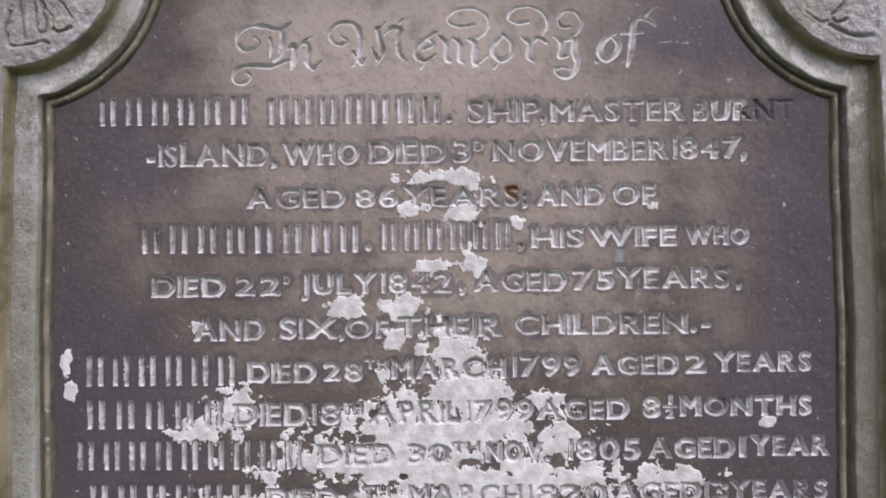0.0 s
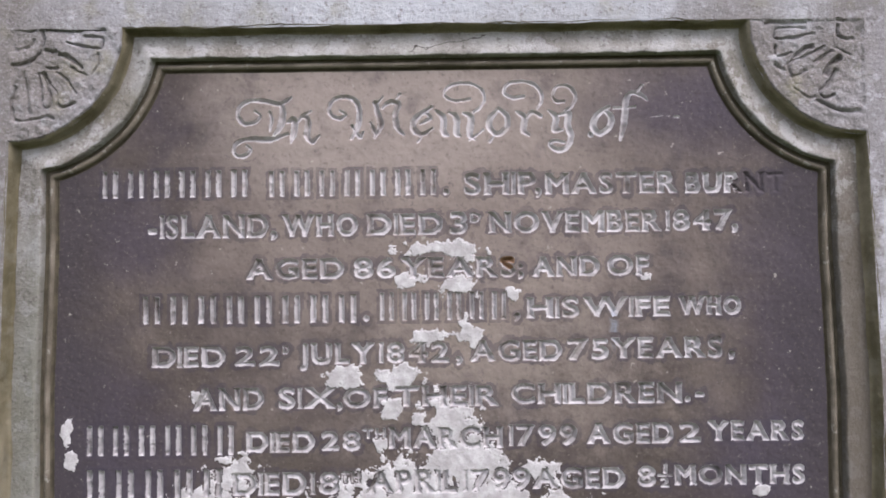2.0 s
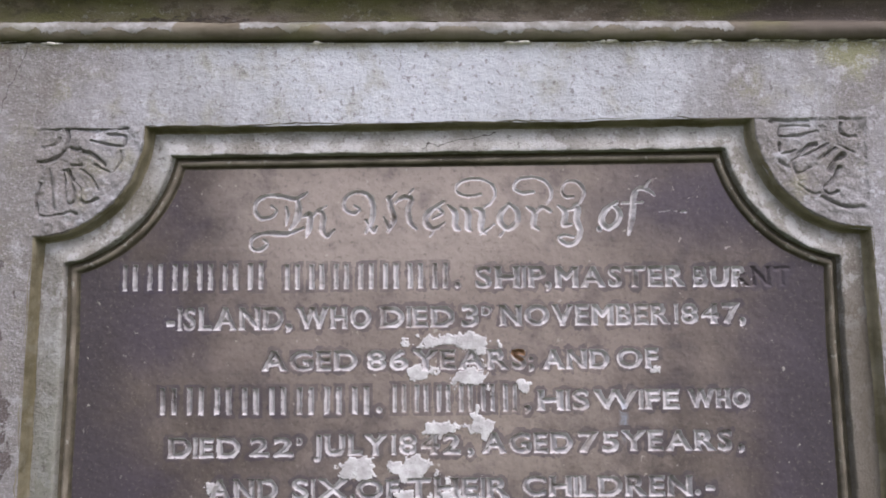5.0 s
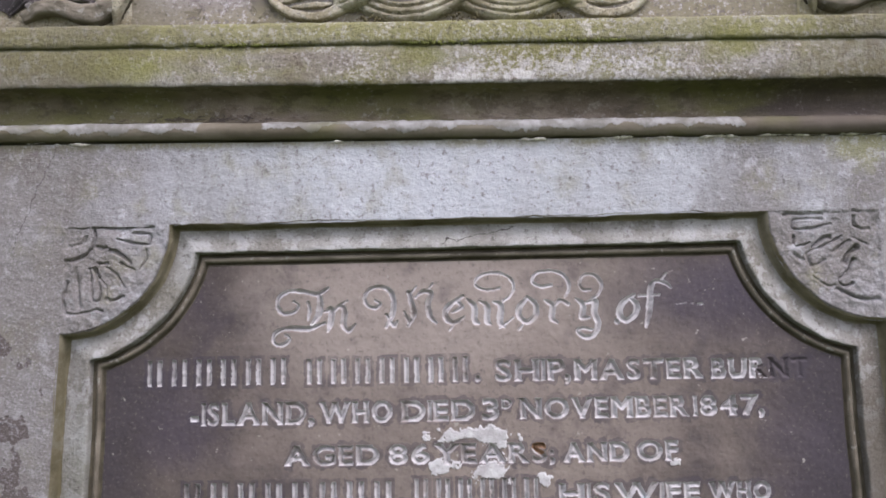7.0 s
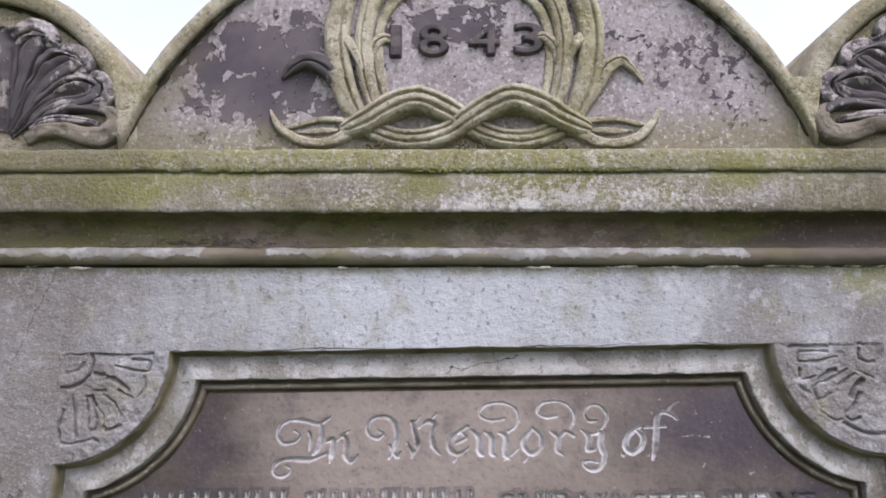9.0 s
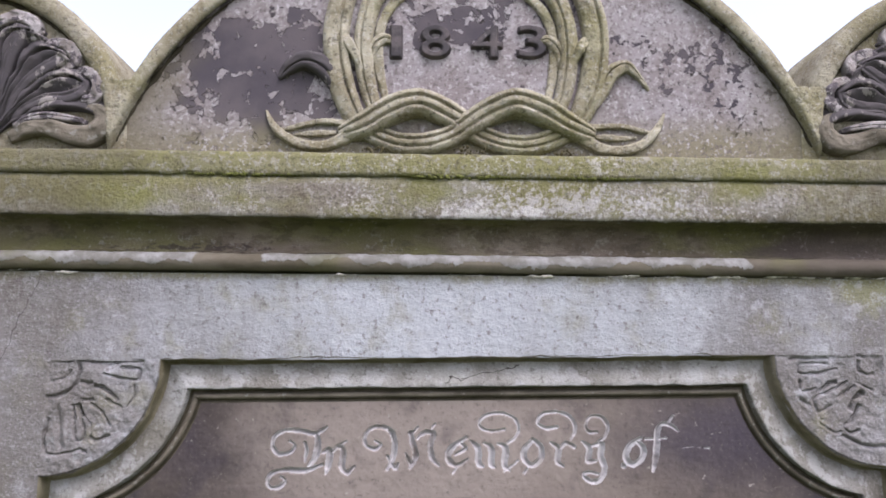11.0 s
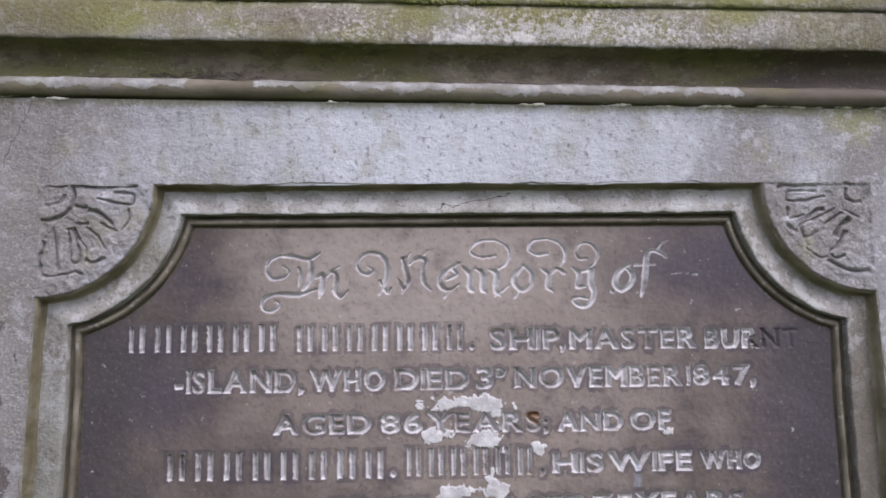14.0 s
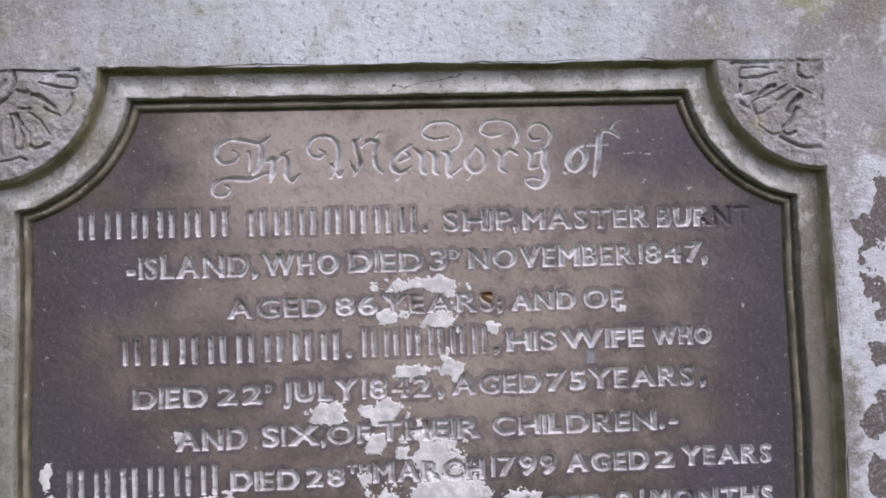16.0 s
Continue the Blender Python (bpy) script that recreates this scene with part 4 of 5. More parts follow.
def ear_shell(sx):
    """Hollow petals between raised ribs, fanned out from the foot of the ear, each with a curled lip."""
    cx = sx * EAR_X + MID
    ribs = [bezier([(u / 1000, w / 1000 + BASE) for u, w in rib], 7) for rib in RIBS]
    ribs += [np.stack([0.035 - (r[:, 0] - 0.035) * 1.35, r[:, 1]], -1) for r in ribs[4::-1]]
    count = len(ribs[0])
    u, t = np.linspace(0, 1, count)[:, None], np.linspace(0, 1, 25)[None, :]
    for n, (a, b) in enumerate(zip(ribs, ribs[1:])):
        if n in (0, 9):
            continue                       # the lowest lobes are built apart
        x = a[:, 0:1] * (1 - t) + b[:, 0:1] * t
        z = a[:, 1:2] * (1 - t) + b[:, 1:2] * t
        wide = np.hypot(a[:, 0] - b[:, 0], a[:, 1] - b[:, 1])[:, None]
        out = np.array([x[-1, 12] - x[-7, 12], z[-1, 12] - z[-7, 12]])
        out /= np.hypot(*out)
        swell = 0.36 * wide[-1, 0] * u ** 8 * (1 - (2 * t - 1) ** 2)
        x, z = x + out[0] * swell, z + out[1] * swell
        hollow = np.exp(-((t - 0.56) / 0.25) ** 2)
        rise = 0.004 + 0.009 * np.clip(u / 0.55, 0, 1) ** 0.8
        h = rise * (1 - 0.86 * hollow * np.clip(1.45 - 0.75 * u ** 3, 0, 1)) + 0.05 * wide * np.sin(np.pi * u)
        h *= 1 - 0.8 * np.exp(-(t / 0.06) ** 2)
        h += 0.005 * np.exp(-((u - 0.86) / 0.09) ** 2) * hollow
        h *= np.sqrt(np.clip((1.004 - u) / 0.09, 0, 1))
        px = cx - sx * x
        h += 0.0030 * fractal(px, z, 0.016, 41 + n) * np.clip(u * 3, 0, 1)
        y = YT - h
        y[:, 0], y[:, -1], y[-1] = YT + 0.004, YT + 0.004, YT + 0.004
        from_arrays("petal", np.stack([px, y, z + tilt_z(cx)], -1).reshape(-1, 3), grid_quads(count, 25), PETAL, stone)
    curl = lambda pts: [(cx - sx * u / 1000, BASE + w / 1000 + tilt_z(cx), r / 1000, h / 1000) for u, w, r, h in pts]
    strand("lobe", curl([(66, 20, 6, 5), (90, 31, 9, 9), (114, 33, 10, 10), (144, 24, 12, 10), (166, 24, 13, 9), (178, 38, 12, 9), (173, 53, 8, 9), (157, 60, 4, 8)]), YT, BEAD, stone, "broad mossy lobe at the foot of the shell", grooves=(), flat=0.5, worn=0.002)
    strand("lobe_rib", curl([(72, 32, 3, 8), (96, 45, 5, 10), (124, 46, 5, 10), (158, 40, 3, 11)]), YT, LOBE, stone, grooves=(0.1,), flat=0.8)
    strand("lobe", curl([(146, 66, 5, 7), (163, 68, 7, 9), (172, 81, 8, 9), (166, 95, 7, 9), (152, 102, 6, 8), (141, 99, 3, 7)]), YT, LOBE, stone, "curled shell lobe pale with lichen", grooves=(), flat=0.5, worn=0.002)
    strand("lobe", curl([(130, 106, 4, 7), (141, 115, 7, 9), (139, 127, 8, 9), (129, 134, 7, 9), (114, 138, 6, 8), (103, 133, 3, 7)]), YT, LOBE, stone, "curled shell lobe pale with lichen", grooves=(), flat=0.5, worn=0.002)
    strand("lobe", curl([(90, 138, 4, 7), (93, 157, 7, 9), (82, 167, 8, 9), (64, 169, 8, 9), (49, 163, 6, 8), (42, 154, 3, 7)]), YT, LOBE, stone, "curled shell lobe pale with lichen", grooves=(), flat=0.5, worn=0.002)
    for pts in (((69, 36, 3, 3), (81, 54, 5, 6), (108, 67, 7, 8), (136, 69, 8, 9), (152, 78, 7, 9), (155, 92, 4, 8)),
                ((62, 40, 3, 3), (70, 68, 5, 6), (88, 90, 7, 8), (110, 107, 8, 9), (124, 118, 7, 9), (124, 129, 4, 8)),
                ((49, 43, 3, 3), (54, 79, 5, 6), (66, 121, 7, 8), (74, 141, 8, 9), (76, 153, 6, 9), (66, 160, 4, 8))):
        strand("ridge", curl(pts), YT, PETAL, stone, grooves=(0.35,), flat=0.6, cut=(0.3, 0.25))
ear_shell(-1), ear_shell(1)

# wreath: two plaited stems that cross in a knot, end in leaves and rise round the date
KX, KZ, KY = -0.006, 1.902, YT


def mm(points):
    """Points given in millimetres from the knot's middle: across, up, half width, lift."""
    return [(KX + u / 1000, KZ + v / 1000 + tilt_z(u / 1000), w / 1000, h / 1000) for u, v, w, h in points]


for sx in (-1, 1):
    for name, g, pts in (("outer_stem", (-0.3,), ((118, -14, 10, 0), (136, 12, 14, 1), (150, 48, 16, 2), (157, 92, 16, 3), (155, 132, 16, 3), (142, 172, 15, 3), (108, 206, 14, 2), (55, 226, 13, 2), (0, 232, 12, 2))),
                         ("inner_stem", (0.25,), ((106, 8, 8, 0), (118, 44, 11, 1), (124, 88, 12, 2), (121, 128, 12, 2), (108, 163, 12, 2), (74, 190, 11, 2), (0, 205, 11, 2))),
                         ("rim", (), ((96, 26, 4, 0), (104, 62, 6, 0), (106, 102, 6, 1), (99, 134, 6, 1), (80, 160, 6, 1), (46, 178, 6, 1), (0, 187, 6, 1)))):
        strand(name, mm([(sx * u + 2, v, w, h) for u, v, w, h in pts]), KY, CARVED, stone, "mossy carved stem of the oval wreath", grooves=g, flat=0.75)
lower = [(-152, -13, 7, 1), (-140, -10, 12, 4), (-120, -3, 15.5, 8), (-86, 16, 16.5, 11), (-55, 24, 16.5, 11), (-25, 14, 16, 7), (-2, 0, 15.5, 4), (21, -15, 13.5, 2), (51, -25, 13.5, 3), (82, -24, 13.5, 2), (112, -13, 13, 1), (135, 4, 11, 0)]
strand("knot_stem", mm(lower), KY, CARVED, stone, "plaited mossy stem of the knot", grooves=(0.38, -0.3), flat=0.8, cut=(0.42, 0.12))
upper = [(-u * 1.0 + 4, v, w, h + (4 if abs(u) < 60 else 0)) for u, v, w, h in lower]
strand("knot_stem", mm(upper), KY, CARVED, stone, "plaited mossy stem of the knot", grooves=(-0.38, 0.3), flat=0.8, cut=(0.42, 0.12))
for sx in (-1, 1):
    m = lambda pts: mm([(sx * u + (2 if sx > 0 else 0), v, w, h) for u, v, w, h in pts])
    drop = 0 if sx < 0 else -3
    strand("leaf", m([(128, -6, 9, 3), (144, -18 + drop, 7.5, 3), (166, -27 + drop, 6, 4), (190, -27 + drop, 6, 4), (210, -19 + drop, 6, 3), (225, -7, 5, 3), (233, 6, 3, 2), (238, 18, 1, 1)]), KY, CARVED, stone, "pointed leaf at the knot's end", grooves=(), flat=0.9)
    strand("leaf_edge", m([(132, -2, 7, 4), (150, 1 + drop, 4, 4), (170, 2 + drop, 3.4, 4), (190, -1, 3.2, 3), (208, -6, 3, 3), (220, -7, 1.5, 1)]), KY, CARVED, stone, "", grooves=(), flat=0.9)
    strand("leaf_rib", m([(152, -10 + drop, 2, 1), (166, -11.5 + drop, 4, 2), (184, -12.5 + drop, 3.6, 2), (206, -13, 1.2, 1)]), KY, CARVED, stone, "", grooves=(), flat=0.9)
    strand("curled_leaf", m([(146, 22, 9, 1), (154, 50, 12, 3), (170, 70, 13, 5), (192, 77, 11, 5), (212, 68, 8, 3), (224, 54, 2, 1)] if sx < 0 else [(140, 14, 8, 1), (160, 40, 10, 2), (174, 64, 10, 3), (192, 74, 8, 4), (206, 64, 4, 3), (222, 44, 1.5, 1)]), KY,
           PETAL if sx < 0 else CARVED, stone, "curled side leaf", grooves=(0.2,), flat=0.8)
    strand("inner_curl", m([(116, 68, 5, 1), (112, 92, 8, 2), (98, 106, 7, 3), (82, 102, 3, 1)]), KY, CARVED, stone, "", grooves=(0.0,), flat=0.8)
    strand("side_shoot", m([(122, 60, 3, 6), (131, 82, 5, 9), (140, 98, 7, 10), (146, 108, 4, 8)]), KY, CARVED, stone, "", grooves=(), flat=0.8)


# cushions of moss where water lies: under the knot and on the cornice
GREEN_MOSS = plain("green_moss_cushion", (0.10, 0.105, 0.028), 150)
BROWN_MOSS = plain("brown_moss_cushion", (0.075, 0.062, 0.03), 150)


def moss_cushion(x0, x1, y, z, height, material, seed, label):
    """A low, fuzzy cushion made of many small domes."""
    rs, pieces = random.Random(seed), []
    for n in range(int((x1 - x0) / 0.0012)):
        u = rs.uniform(x0, x1)
        edge = math.sin(math.pi * (u - x0) / (x1 - x0)) ** 0.6
        rad = rs.uniform(0.0009, 0.0022) * (0.5 + 0.5 * edge)
        a, b = np.meshgrid(np.linspace(0, 2 * math.pi, 8), np.linspace(0, math.pi, 5))
        c = (u, y - rs.uniform(0, 0.0025), z + slope(u) + rs.uniform(-1, 1) * height * edge)
        v = np.stack([c[0] + rad * np.cos(a) * np.sin(b), c[1] + rad * np.sin(a) * np.sin(b), c[2] + rad * np.cos(b)], -1).reshape(-1, 3)
        pieces.append((v, grid_quads(5, 8)))
    tagged(from_arrays("moss_cushion", *join(pieces), material, stone, label), kind="stuff")


moss_cushion(-0.075, 0.045, YF - 0.0225, 1.8352, 0.0022, GREEN_MOSS, 1, "bright green moss on the cornice edge")
moss_cushion(-0.33, -0.20, YF - 0.0222, 1.8350, 0.0010, GREEN_MOSS, 2, "bright green moss on the cornice edge")
moss_cushion(0.10, 0.20, YF - 0.0222, 1.8350, 0.0010, GREEN_MOSS, 3, "bright green moss on the cornice edge")
moss_cushion(-0.022, 0.020, YT - 0.012, 1.8675, 0.006, BROWN_MOSS, 4, "brown moss under the knot")
moss_cushion(-0.128, -0.098, YT - 0.010, 1.8665, 0.004, BROWN_MOSS, 5, "brown moss under the knot")
moss_cushion(0.098, 0.122, YT - 0.010, 1.8660, 0.004, BROWN_MOSS, 6, "brown moss under the knot")


# ---- letters: outlines of the built-in font, as closed edges of unit cap height ----
glyph_cache = {}


def glyph(ch):
    if ch not in glyph_cache:
        cu = bpy.data.curves.new("glyph", "FONT")
        cu.body, cu.size, cu.resolution_u = ch, 1.0, 4
        ob = new("glyph", cu)
        bpy.context.view_layer.update()
        me = bpy.data.meshes.new_from_object(ob.evaluated_get(bpy.context.evaluated_depsgraph_get()))
        count = {}
        for f in me.polygons:
            for e in f.edge_keys:
                count[e] = count.get(e, 0) + 1
        co = np.array([v.co[:2] for v in me.vertices])
        segs = np.array([[co[a], co[b]] for (a, b), n in count.items() if n == 1])
        bpy.data.objects.remove(ob), bpy.data.curves.remove(cu), bpy.data.meshes.remove(me)
        glyph_cache[ch] = segs
    return glyph_cache[ch]


CAP = np.ptp(glyph("H")[:, :, 1])


def inside_distance(segs, px, pz):
    """How far points lie inside a closed outline (minus: outside)."""
    p = np.stack([px.ravel(), pz.ravel()], -1)[:, None, :]
    a, b = segs[None, :, 0], segs[None, :, 1]
    d = b - a
    t = np.clip(((p - a) * d).sum(-1) / np.maximum((d * d).sum(-1), 1e-12), 0, 1)
    dist = np.sqrt((((p - a) - t[..., None] * d) ** 2).sum(-1).min(1))
    ya, yb, y = a[..., 1], b[..., 1], p[..., 1]
    cross = ((ya > y) != (yb > y)) & (p[..., 0] < (b[..., 0] - a[..., 0]) * (y - ya) / np.where(yb == ya, 1, yb - ya) + a[..., 0])
    return np.where(cross.sum(1) % 2 == 1, dist, -dist).reshape(px.shape)


# ---- the inscribed panel: a fine relief, cut with letters and crusted with lichen ----
STEP = 0.0008
gx = np.arange(MID - 0.4525, MID + 0.4525, STEP)
gz = np.arange(0.998, 1.590, STEP)
GX, GZ = np.meshgrid(gx, gz)
CUT = np.full(GX.shape, -0.02)      # how far inside a letter
WHO = np.full(GX.shape, -1, dtype=int)
letter_names = []


def window(x0, x1, z0, z1):
    i0, i1 = np.searchsorted(gz, (z0, z1))
    j0, j1 = np.searchsorted(gx, (x0, x1))
    return slice(i0, i1), slice(j0, j1)


def carve(win, s, name):
    old = CUT[win]
    better = s > old
    old[better] = s[better]
    WHO[win][better & (s > 0)] = len(letter_names)
    letter_names.append(name)


BOLD = 0.0019
SERIF = set("ABDEFHIKLMNPRTUVWXY147")


def carve_glyph(ch, x0, x1, z, height, name="letter"):
    if z + height < gz[0] or x1 <= x0:
        return
    segs = glyph(ch)
    lo, hi = segs.min((0, 1)), segs.max((0, 1))
    bold = BOLD * min(1.0, height / 0.02)
    zs = (height - 2 * bold) / CAP
    xs = (x1 - x0 - 2 * bold) / (hi[0] - lo[0])
    if ch in ".,;-":
        xs = zs
        x0 = (x0 + x1) / 2 - (hi[0] - lo[0]) * xs / 2 - bold
    placed = np.stack([x0 + bold + (segs[..., 0] - lo[0]) * xs, z + bold + segs[..., 1] * zs], -1)
    win = window(x0 - 0.006, max(x1, x0 + 0.006) + 0.006, z - 0.012, z + height + 0.006)
    px, pz = GX[win], GZ[win]
    if not px.size:
        return
    s = inside_distance(placed, px, pz) + bold
    if ch in SERIF and height > 0.015:          # wedge serifs: stems flare at head and foot
        flare = np.clip(1 - np.minimum(np.abs(pz - z), np.abs(pz - z - height)) / (0.2 * height), 0, 1) ** 2 * 0.0013
        s = np.where((pz > z) & (pz < z + height), np.minimum(s + flare, np.minimum(pz - z, z + height - pz)), s)
    carve(win, s, name)


def carve_bar(x0, x1, z, height):
    if z + height < gz[0]:
        return
    win = window(x0 - 0.004, x1 + 0.004, z - 0.004, z + height + 0.004)
    px, pz = GX[win], GZ[win]
    carve(win, np.minimum(np.minimum(px - x0, x1 - px), np.minimum(pz - z, z + height - pz)), "incised_bar")


def text_row(za, zb, words):
    """One line of capitals: its base at x = -0.35 and x = 0.40, then words with left end, right end and height. '#' stands for a pair of plain bars, '^' raises small letters."""
    for word, x0, x1, height in words:
        z = za + (zb - za) * ((x0 + x1) / 2 + 0.35) / 0.75
        if word[0] == "^":
            word, z = word[1:], z + 0.013
        if word[0] == "#":
            pitch = (x1 - x0) / len(word)
            for i in range(len(word)):
                for stem in (0.16, 0.58):
                    carve_bar(x0 + (i + stem) * pitch, x0 + (i + stem + 0.21) * pitch, z, height)
            continue
        spans = [np.ptp(glyph(c)[:, :, 0]) * (0.55 if c == "I" else 1) for c in word]
        gap = 0.10 * CAP
        k = (x1 - x0) / (sum(spans) + gap * (len(word) - 1))
        x = x0
        for c, w in zip(word, spans):
            if c == "½":
                carve_glyph("1", x + 0.006, x + 0.011, z + 0.0145, 0.0115), carve_glyph("2", x + 0.003, x + 0.013, z - 0.001, 0.0115), carve_bar(x, x + 0.017, z + 0.0112, 0.0026)
            else:
                carve_glyph(c, x, x + w * k, z, height)
            x += (w + gap) * k


def script_letter(*strokes):
    """A letter of the blackletter heading: strokes of (across, down, half width) in units of a third of a millimetre."""
    U, X, Z = 0.00034, -0.2595, 1.5785
    strokes = [[(u, v, w + 2.9) for u, v, w in s] for s in strokes]
    lines = [bezier([(X + u * U, Z - v * U * 0.985, r * U) for u, v, r in s], 5) if len(s) > 1 else np.array([(X + s[0][0] * U, Z - s[0][1] * U, s[0][2] * U)] * 2) for s in strokes]
    every = np.vstack(lines)
    win = window(every[:, 0].min() - 0.008, every[:, 0].max() + 0.008, every[:, 1].min() - 0.008, every[:, 1].max() + 0.008)
    px, pz = GX[win][..., None], GZ[win][..., None]
    s = np.full(GX[win].shape, -0.02)
    for q in lines:
        a, b = q[:-1], q[1:]
        dx, dz = b[:, 0] - a[:, 0], b[:, 1] - a[:, 1]
        t = np.clip(((px - a[:, 0]) * dx + (pz - a[:, 1]) * dz) / np.maximum(dx * dx + dz * dz, 1e-12), 0, 1)
        d = a[:, 2] + t * (b[:, 2] - a[:, 2]) - np.hypot(px - a[:, 0] - t * dx, pz - a[:, 1] - t * dz)
        s = np.maximum(s, d.max(-1))
    carve(win, s, "blackletter")


# In
script_letter([(262, 92, 3), (225, 112, 6), (170, 102, 6), (118, 102, 5), (86, 125, 5), (82, 158, 6), (105, 180, 6), (142, 174, 4), (156, 152, 3), (140, 138, 3)], [(228, 112, 6), (234, 150, 10), (226, 190, 10), (205, 218, 4)],
              [(190, 140, 3), (196, 172, 5), (190, 205, 3)], [(250, 216, 3), (190, 236, 8), (130, 232, 7), (85, 242, 5), (66, 266, 5), (76, 290, 6), (105, 290, 6), (126, 270, 4), (112, 256, 3)])
script_letter([(250, 176, 3), (274, 170, 9), (270, 218, 9), (262, 246, 3)], [(280, 178, 4), (302, 158, 6), (320, 172, 9), (316, 224, 9), (334, 246, 6), (357, 224, 2)], [(292, 160, 2), (330, 140, 3)])
# Memory
script_letter([(430, 140, 3), (446, 152, 4), (428, 166, 5), (400, 156, 5), (391, 130, 5), (410, 100, 5), (450, 90, 6), (484, 110, 7), (494, 150, 8), (488, 195, 8), (468, 236, 3)], [(470, 192, 3), (494, 232, 6), (506, 215, 2)],
              [(548, 112, 7), (556, 150, 8), (566, 190, 8), (546, 232, 3)], [(556, 112, 3), (574, 94, 2)], [(532, 184, 3), (550, 224, 5)], [(572, 132, 3), (600, 110, 7), (626, 118, 8), (616, 155, 8), (622, 200, 8), (644, 224, 2)], [(610, 112, 3), (632, 84, 2)])
script_letter([(738, 130, 4), (694, 160, 8), (674, 190, 9), (684, 214, 9), (708, 224, 6), (742, 204, 2)], [(700, 188, 3), (734, 168, 5), (720, 152, 4)], [(708, 226, 4), (690, 250, 2)])
script_letter([(752, 142, 2), (778, 168, 9), (778, 216, 9), (792, 228, 3)], [(800, 150, 3), (822, 168, 9), (822, 222, 9), (832, 230, 3)], [(845, 152, 3), (872, 168, 9), (866, 222, 9), (884, 244, 2)], [(866, 246, 2), (912, 212, 3)],
              [(868, 104, 3), (830, 110, 4), (792, 100, 4), (782, 80, 4), (806, 56, 4), (850, 48, 4), (896, 62, 4), (918, 94, 4), (906, 130, 4), (882, 150, 3)])
script_letter([(964, 140, 5), (936, 174, 9), (936, 206, 9), (960, 228, 7), (990, 206, 8), (994, 168, 8), (966, 140, 4)], [(946, 236, 2), (934, 252, 3)])
script_letter([(1026, 150, 3), (1052, 172, 9), (1048, 214, 9), (1066, 230, 3)], [(1056, 174, 4), (1080, 152, 6), (1106, 166, 5)],
              [(1050, 98, 4), (1010, 102, 4), (984, 84, 4), (1000, 54, 4), (1050, 46, 4), (1094, 64, 4), (1112, 104, 4), (1096, 140, 3)])
script_letter([(1186, 116, 3), (1160, 116, 4), (1148, 90, 4), (1166, 64, 4), (1200, 64, 5), (1224, 95, 5), (1214, 130, 4), (1190, 150, 3)], [(1134, 148, 2), (1158, 172, 9), (1152, 212, 9), (1178, 214, 3)],
              [(1172, 162, 3), (1200, 158, 9), (1196, 196, 9), (1208, 236, 8), (1196, 274, 7), (1166, 284, 7), (1136, 266, 5), (1150, 252, 4), (1186, 258, 2)])
# of
script_letter([(1274, 228, 8)])
script_letter([(1336, 138, 4), (1296, 166, 8), (1282, 204, 9), (1306, 228, 8), (1336, 208, 8), (1344, 174, 8), (1322, 150, 5)])
script_letter([(1466, 116, 2), (1446, 98, 5), (1416, 90, 6), (1396, 112, 8), (1390, 160, 9), (1384, 210, 8), (1374, 250, 3)], [(1354, 142, 3), (1424, 140, 3)], [(1432, 90, 3), (1450, 64, 2)])
script_letter([(1480, 174, -1.2), (1515, 170, -0.9), (1540, 172, -0.9)], [(1556, 174, 1), (1570, 174, 1.5)])
# the lines of capitals
text_row(1.4340, 1.4320, [("######", -0.394, -0.215, 0.0310), ("#######", -0.201, 0.002, 0.0300), (".", 0.005, 0.010, 0.0270), ("SHIP", 0.028, 0.111, 0.0260), (",", 0.110, 0.116, 0.0260), ("MASTER", 0.121, 0.271, 0.0250), ("BURNT", 0.281, 0.394, 0.0240)])
text_row(1.3860, 1.3900, [("-", -0.337, -0.325, 0.0250), ("ISLAND", -0.321, -0.197, 0.0270), (",", -0.194, -0.188, 0.0270), ("WHO", -0.181, -0.094, 0.0260), ("DIED", -0.084, 0.004, 0.0250), ("3", 0.011, 0.032, 0.0260), ("^D", 0.034, 0.047, 0.0120), ("NOVEMBER", 0.056, 0.252, 0.0250), ("1847", 0.258, 0.333, 0.0240), (",", 0.334, 0.339, 0.0240)])
text_row(1.3380, 1.3390, [("AGED", -0.223, -0.110, 0.0240), ("86", -0.100, -0.051, 0.0240), ("YEARS", -0.045, 0.086, 0.0240), (";", 0.088, 0.095, 0.0210), ("AND", 0.105, 0.182, 0.0230), ("OF", 0.190, 0.238, 0.0240)])
text_row(1.2870, 1.2940, [("########", -0.348, -0.090, 0.0320), (".", -0.088, -0.083, 0.0250), ("######", -0.074, 0.080, 0.0320), (",", 0.082, 0.092, 0.0250), ("HIS", 0.098, 0.158, 0.0240), ("WIFE", 0.163, 0.261, 0.0230), ("WHO", 0.271, 0.342, 0.0220)])
text_row(1.2380, 1.2460, [("DIED", -0.332, -0.247, 0.0240), ("22", -0.237, -0.185, 0.0230), ("^D", -0.182, -0.174, 0.0100), ("JULY", -0.162, -0.077, 0.0250), ("1842", -0.071, 0.009, 0.0240), (",", 0.016, 0.025, 0.0250), ("AGED", 0.034, 0.138, 0.0240), ("75", 0.144, 0.191, 0.0240), ("YEARS", 0.194, 0.320, 0.0240), (",", 0.327, 0.333, 0.0230)])
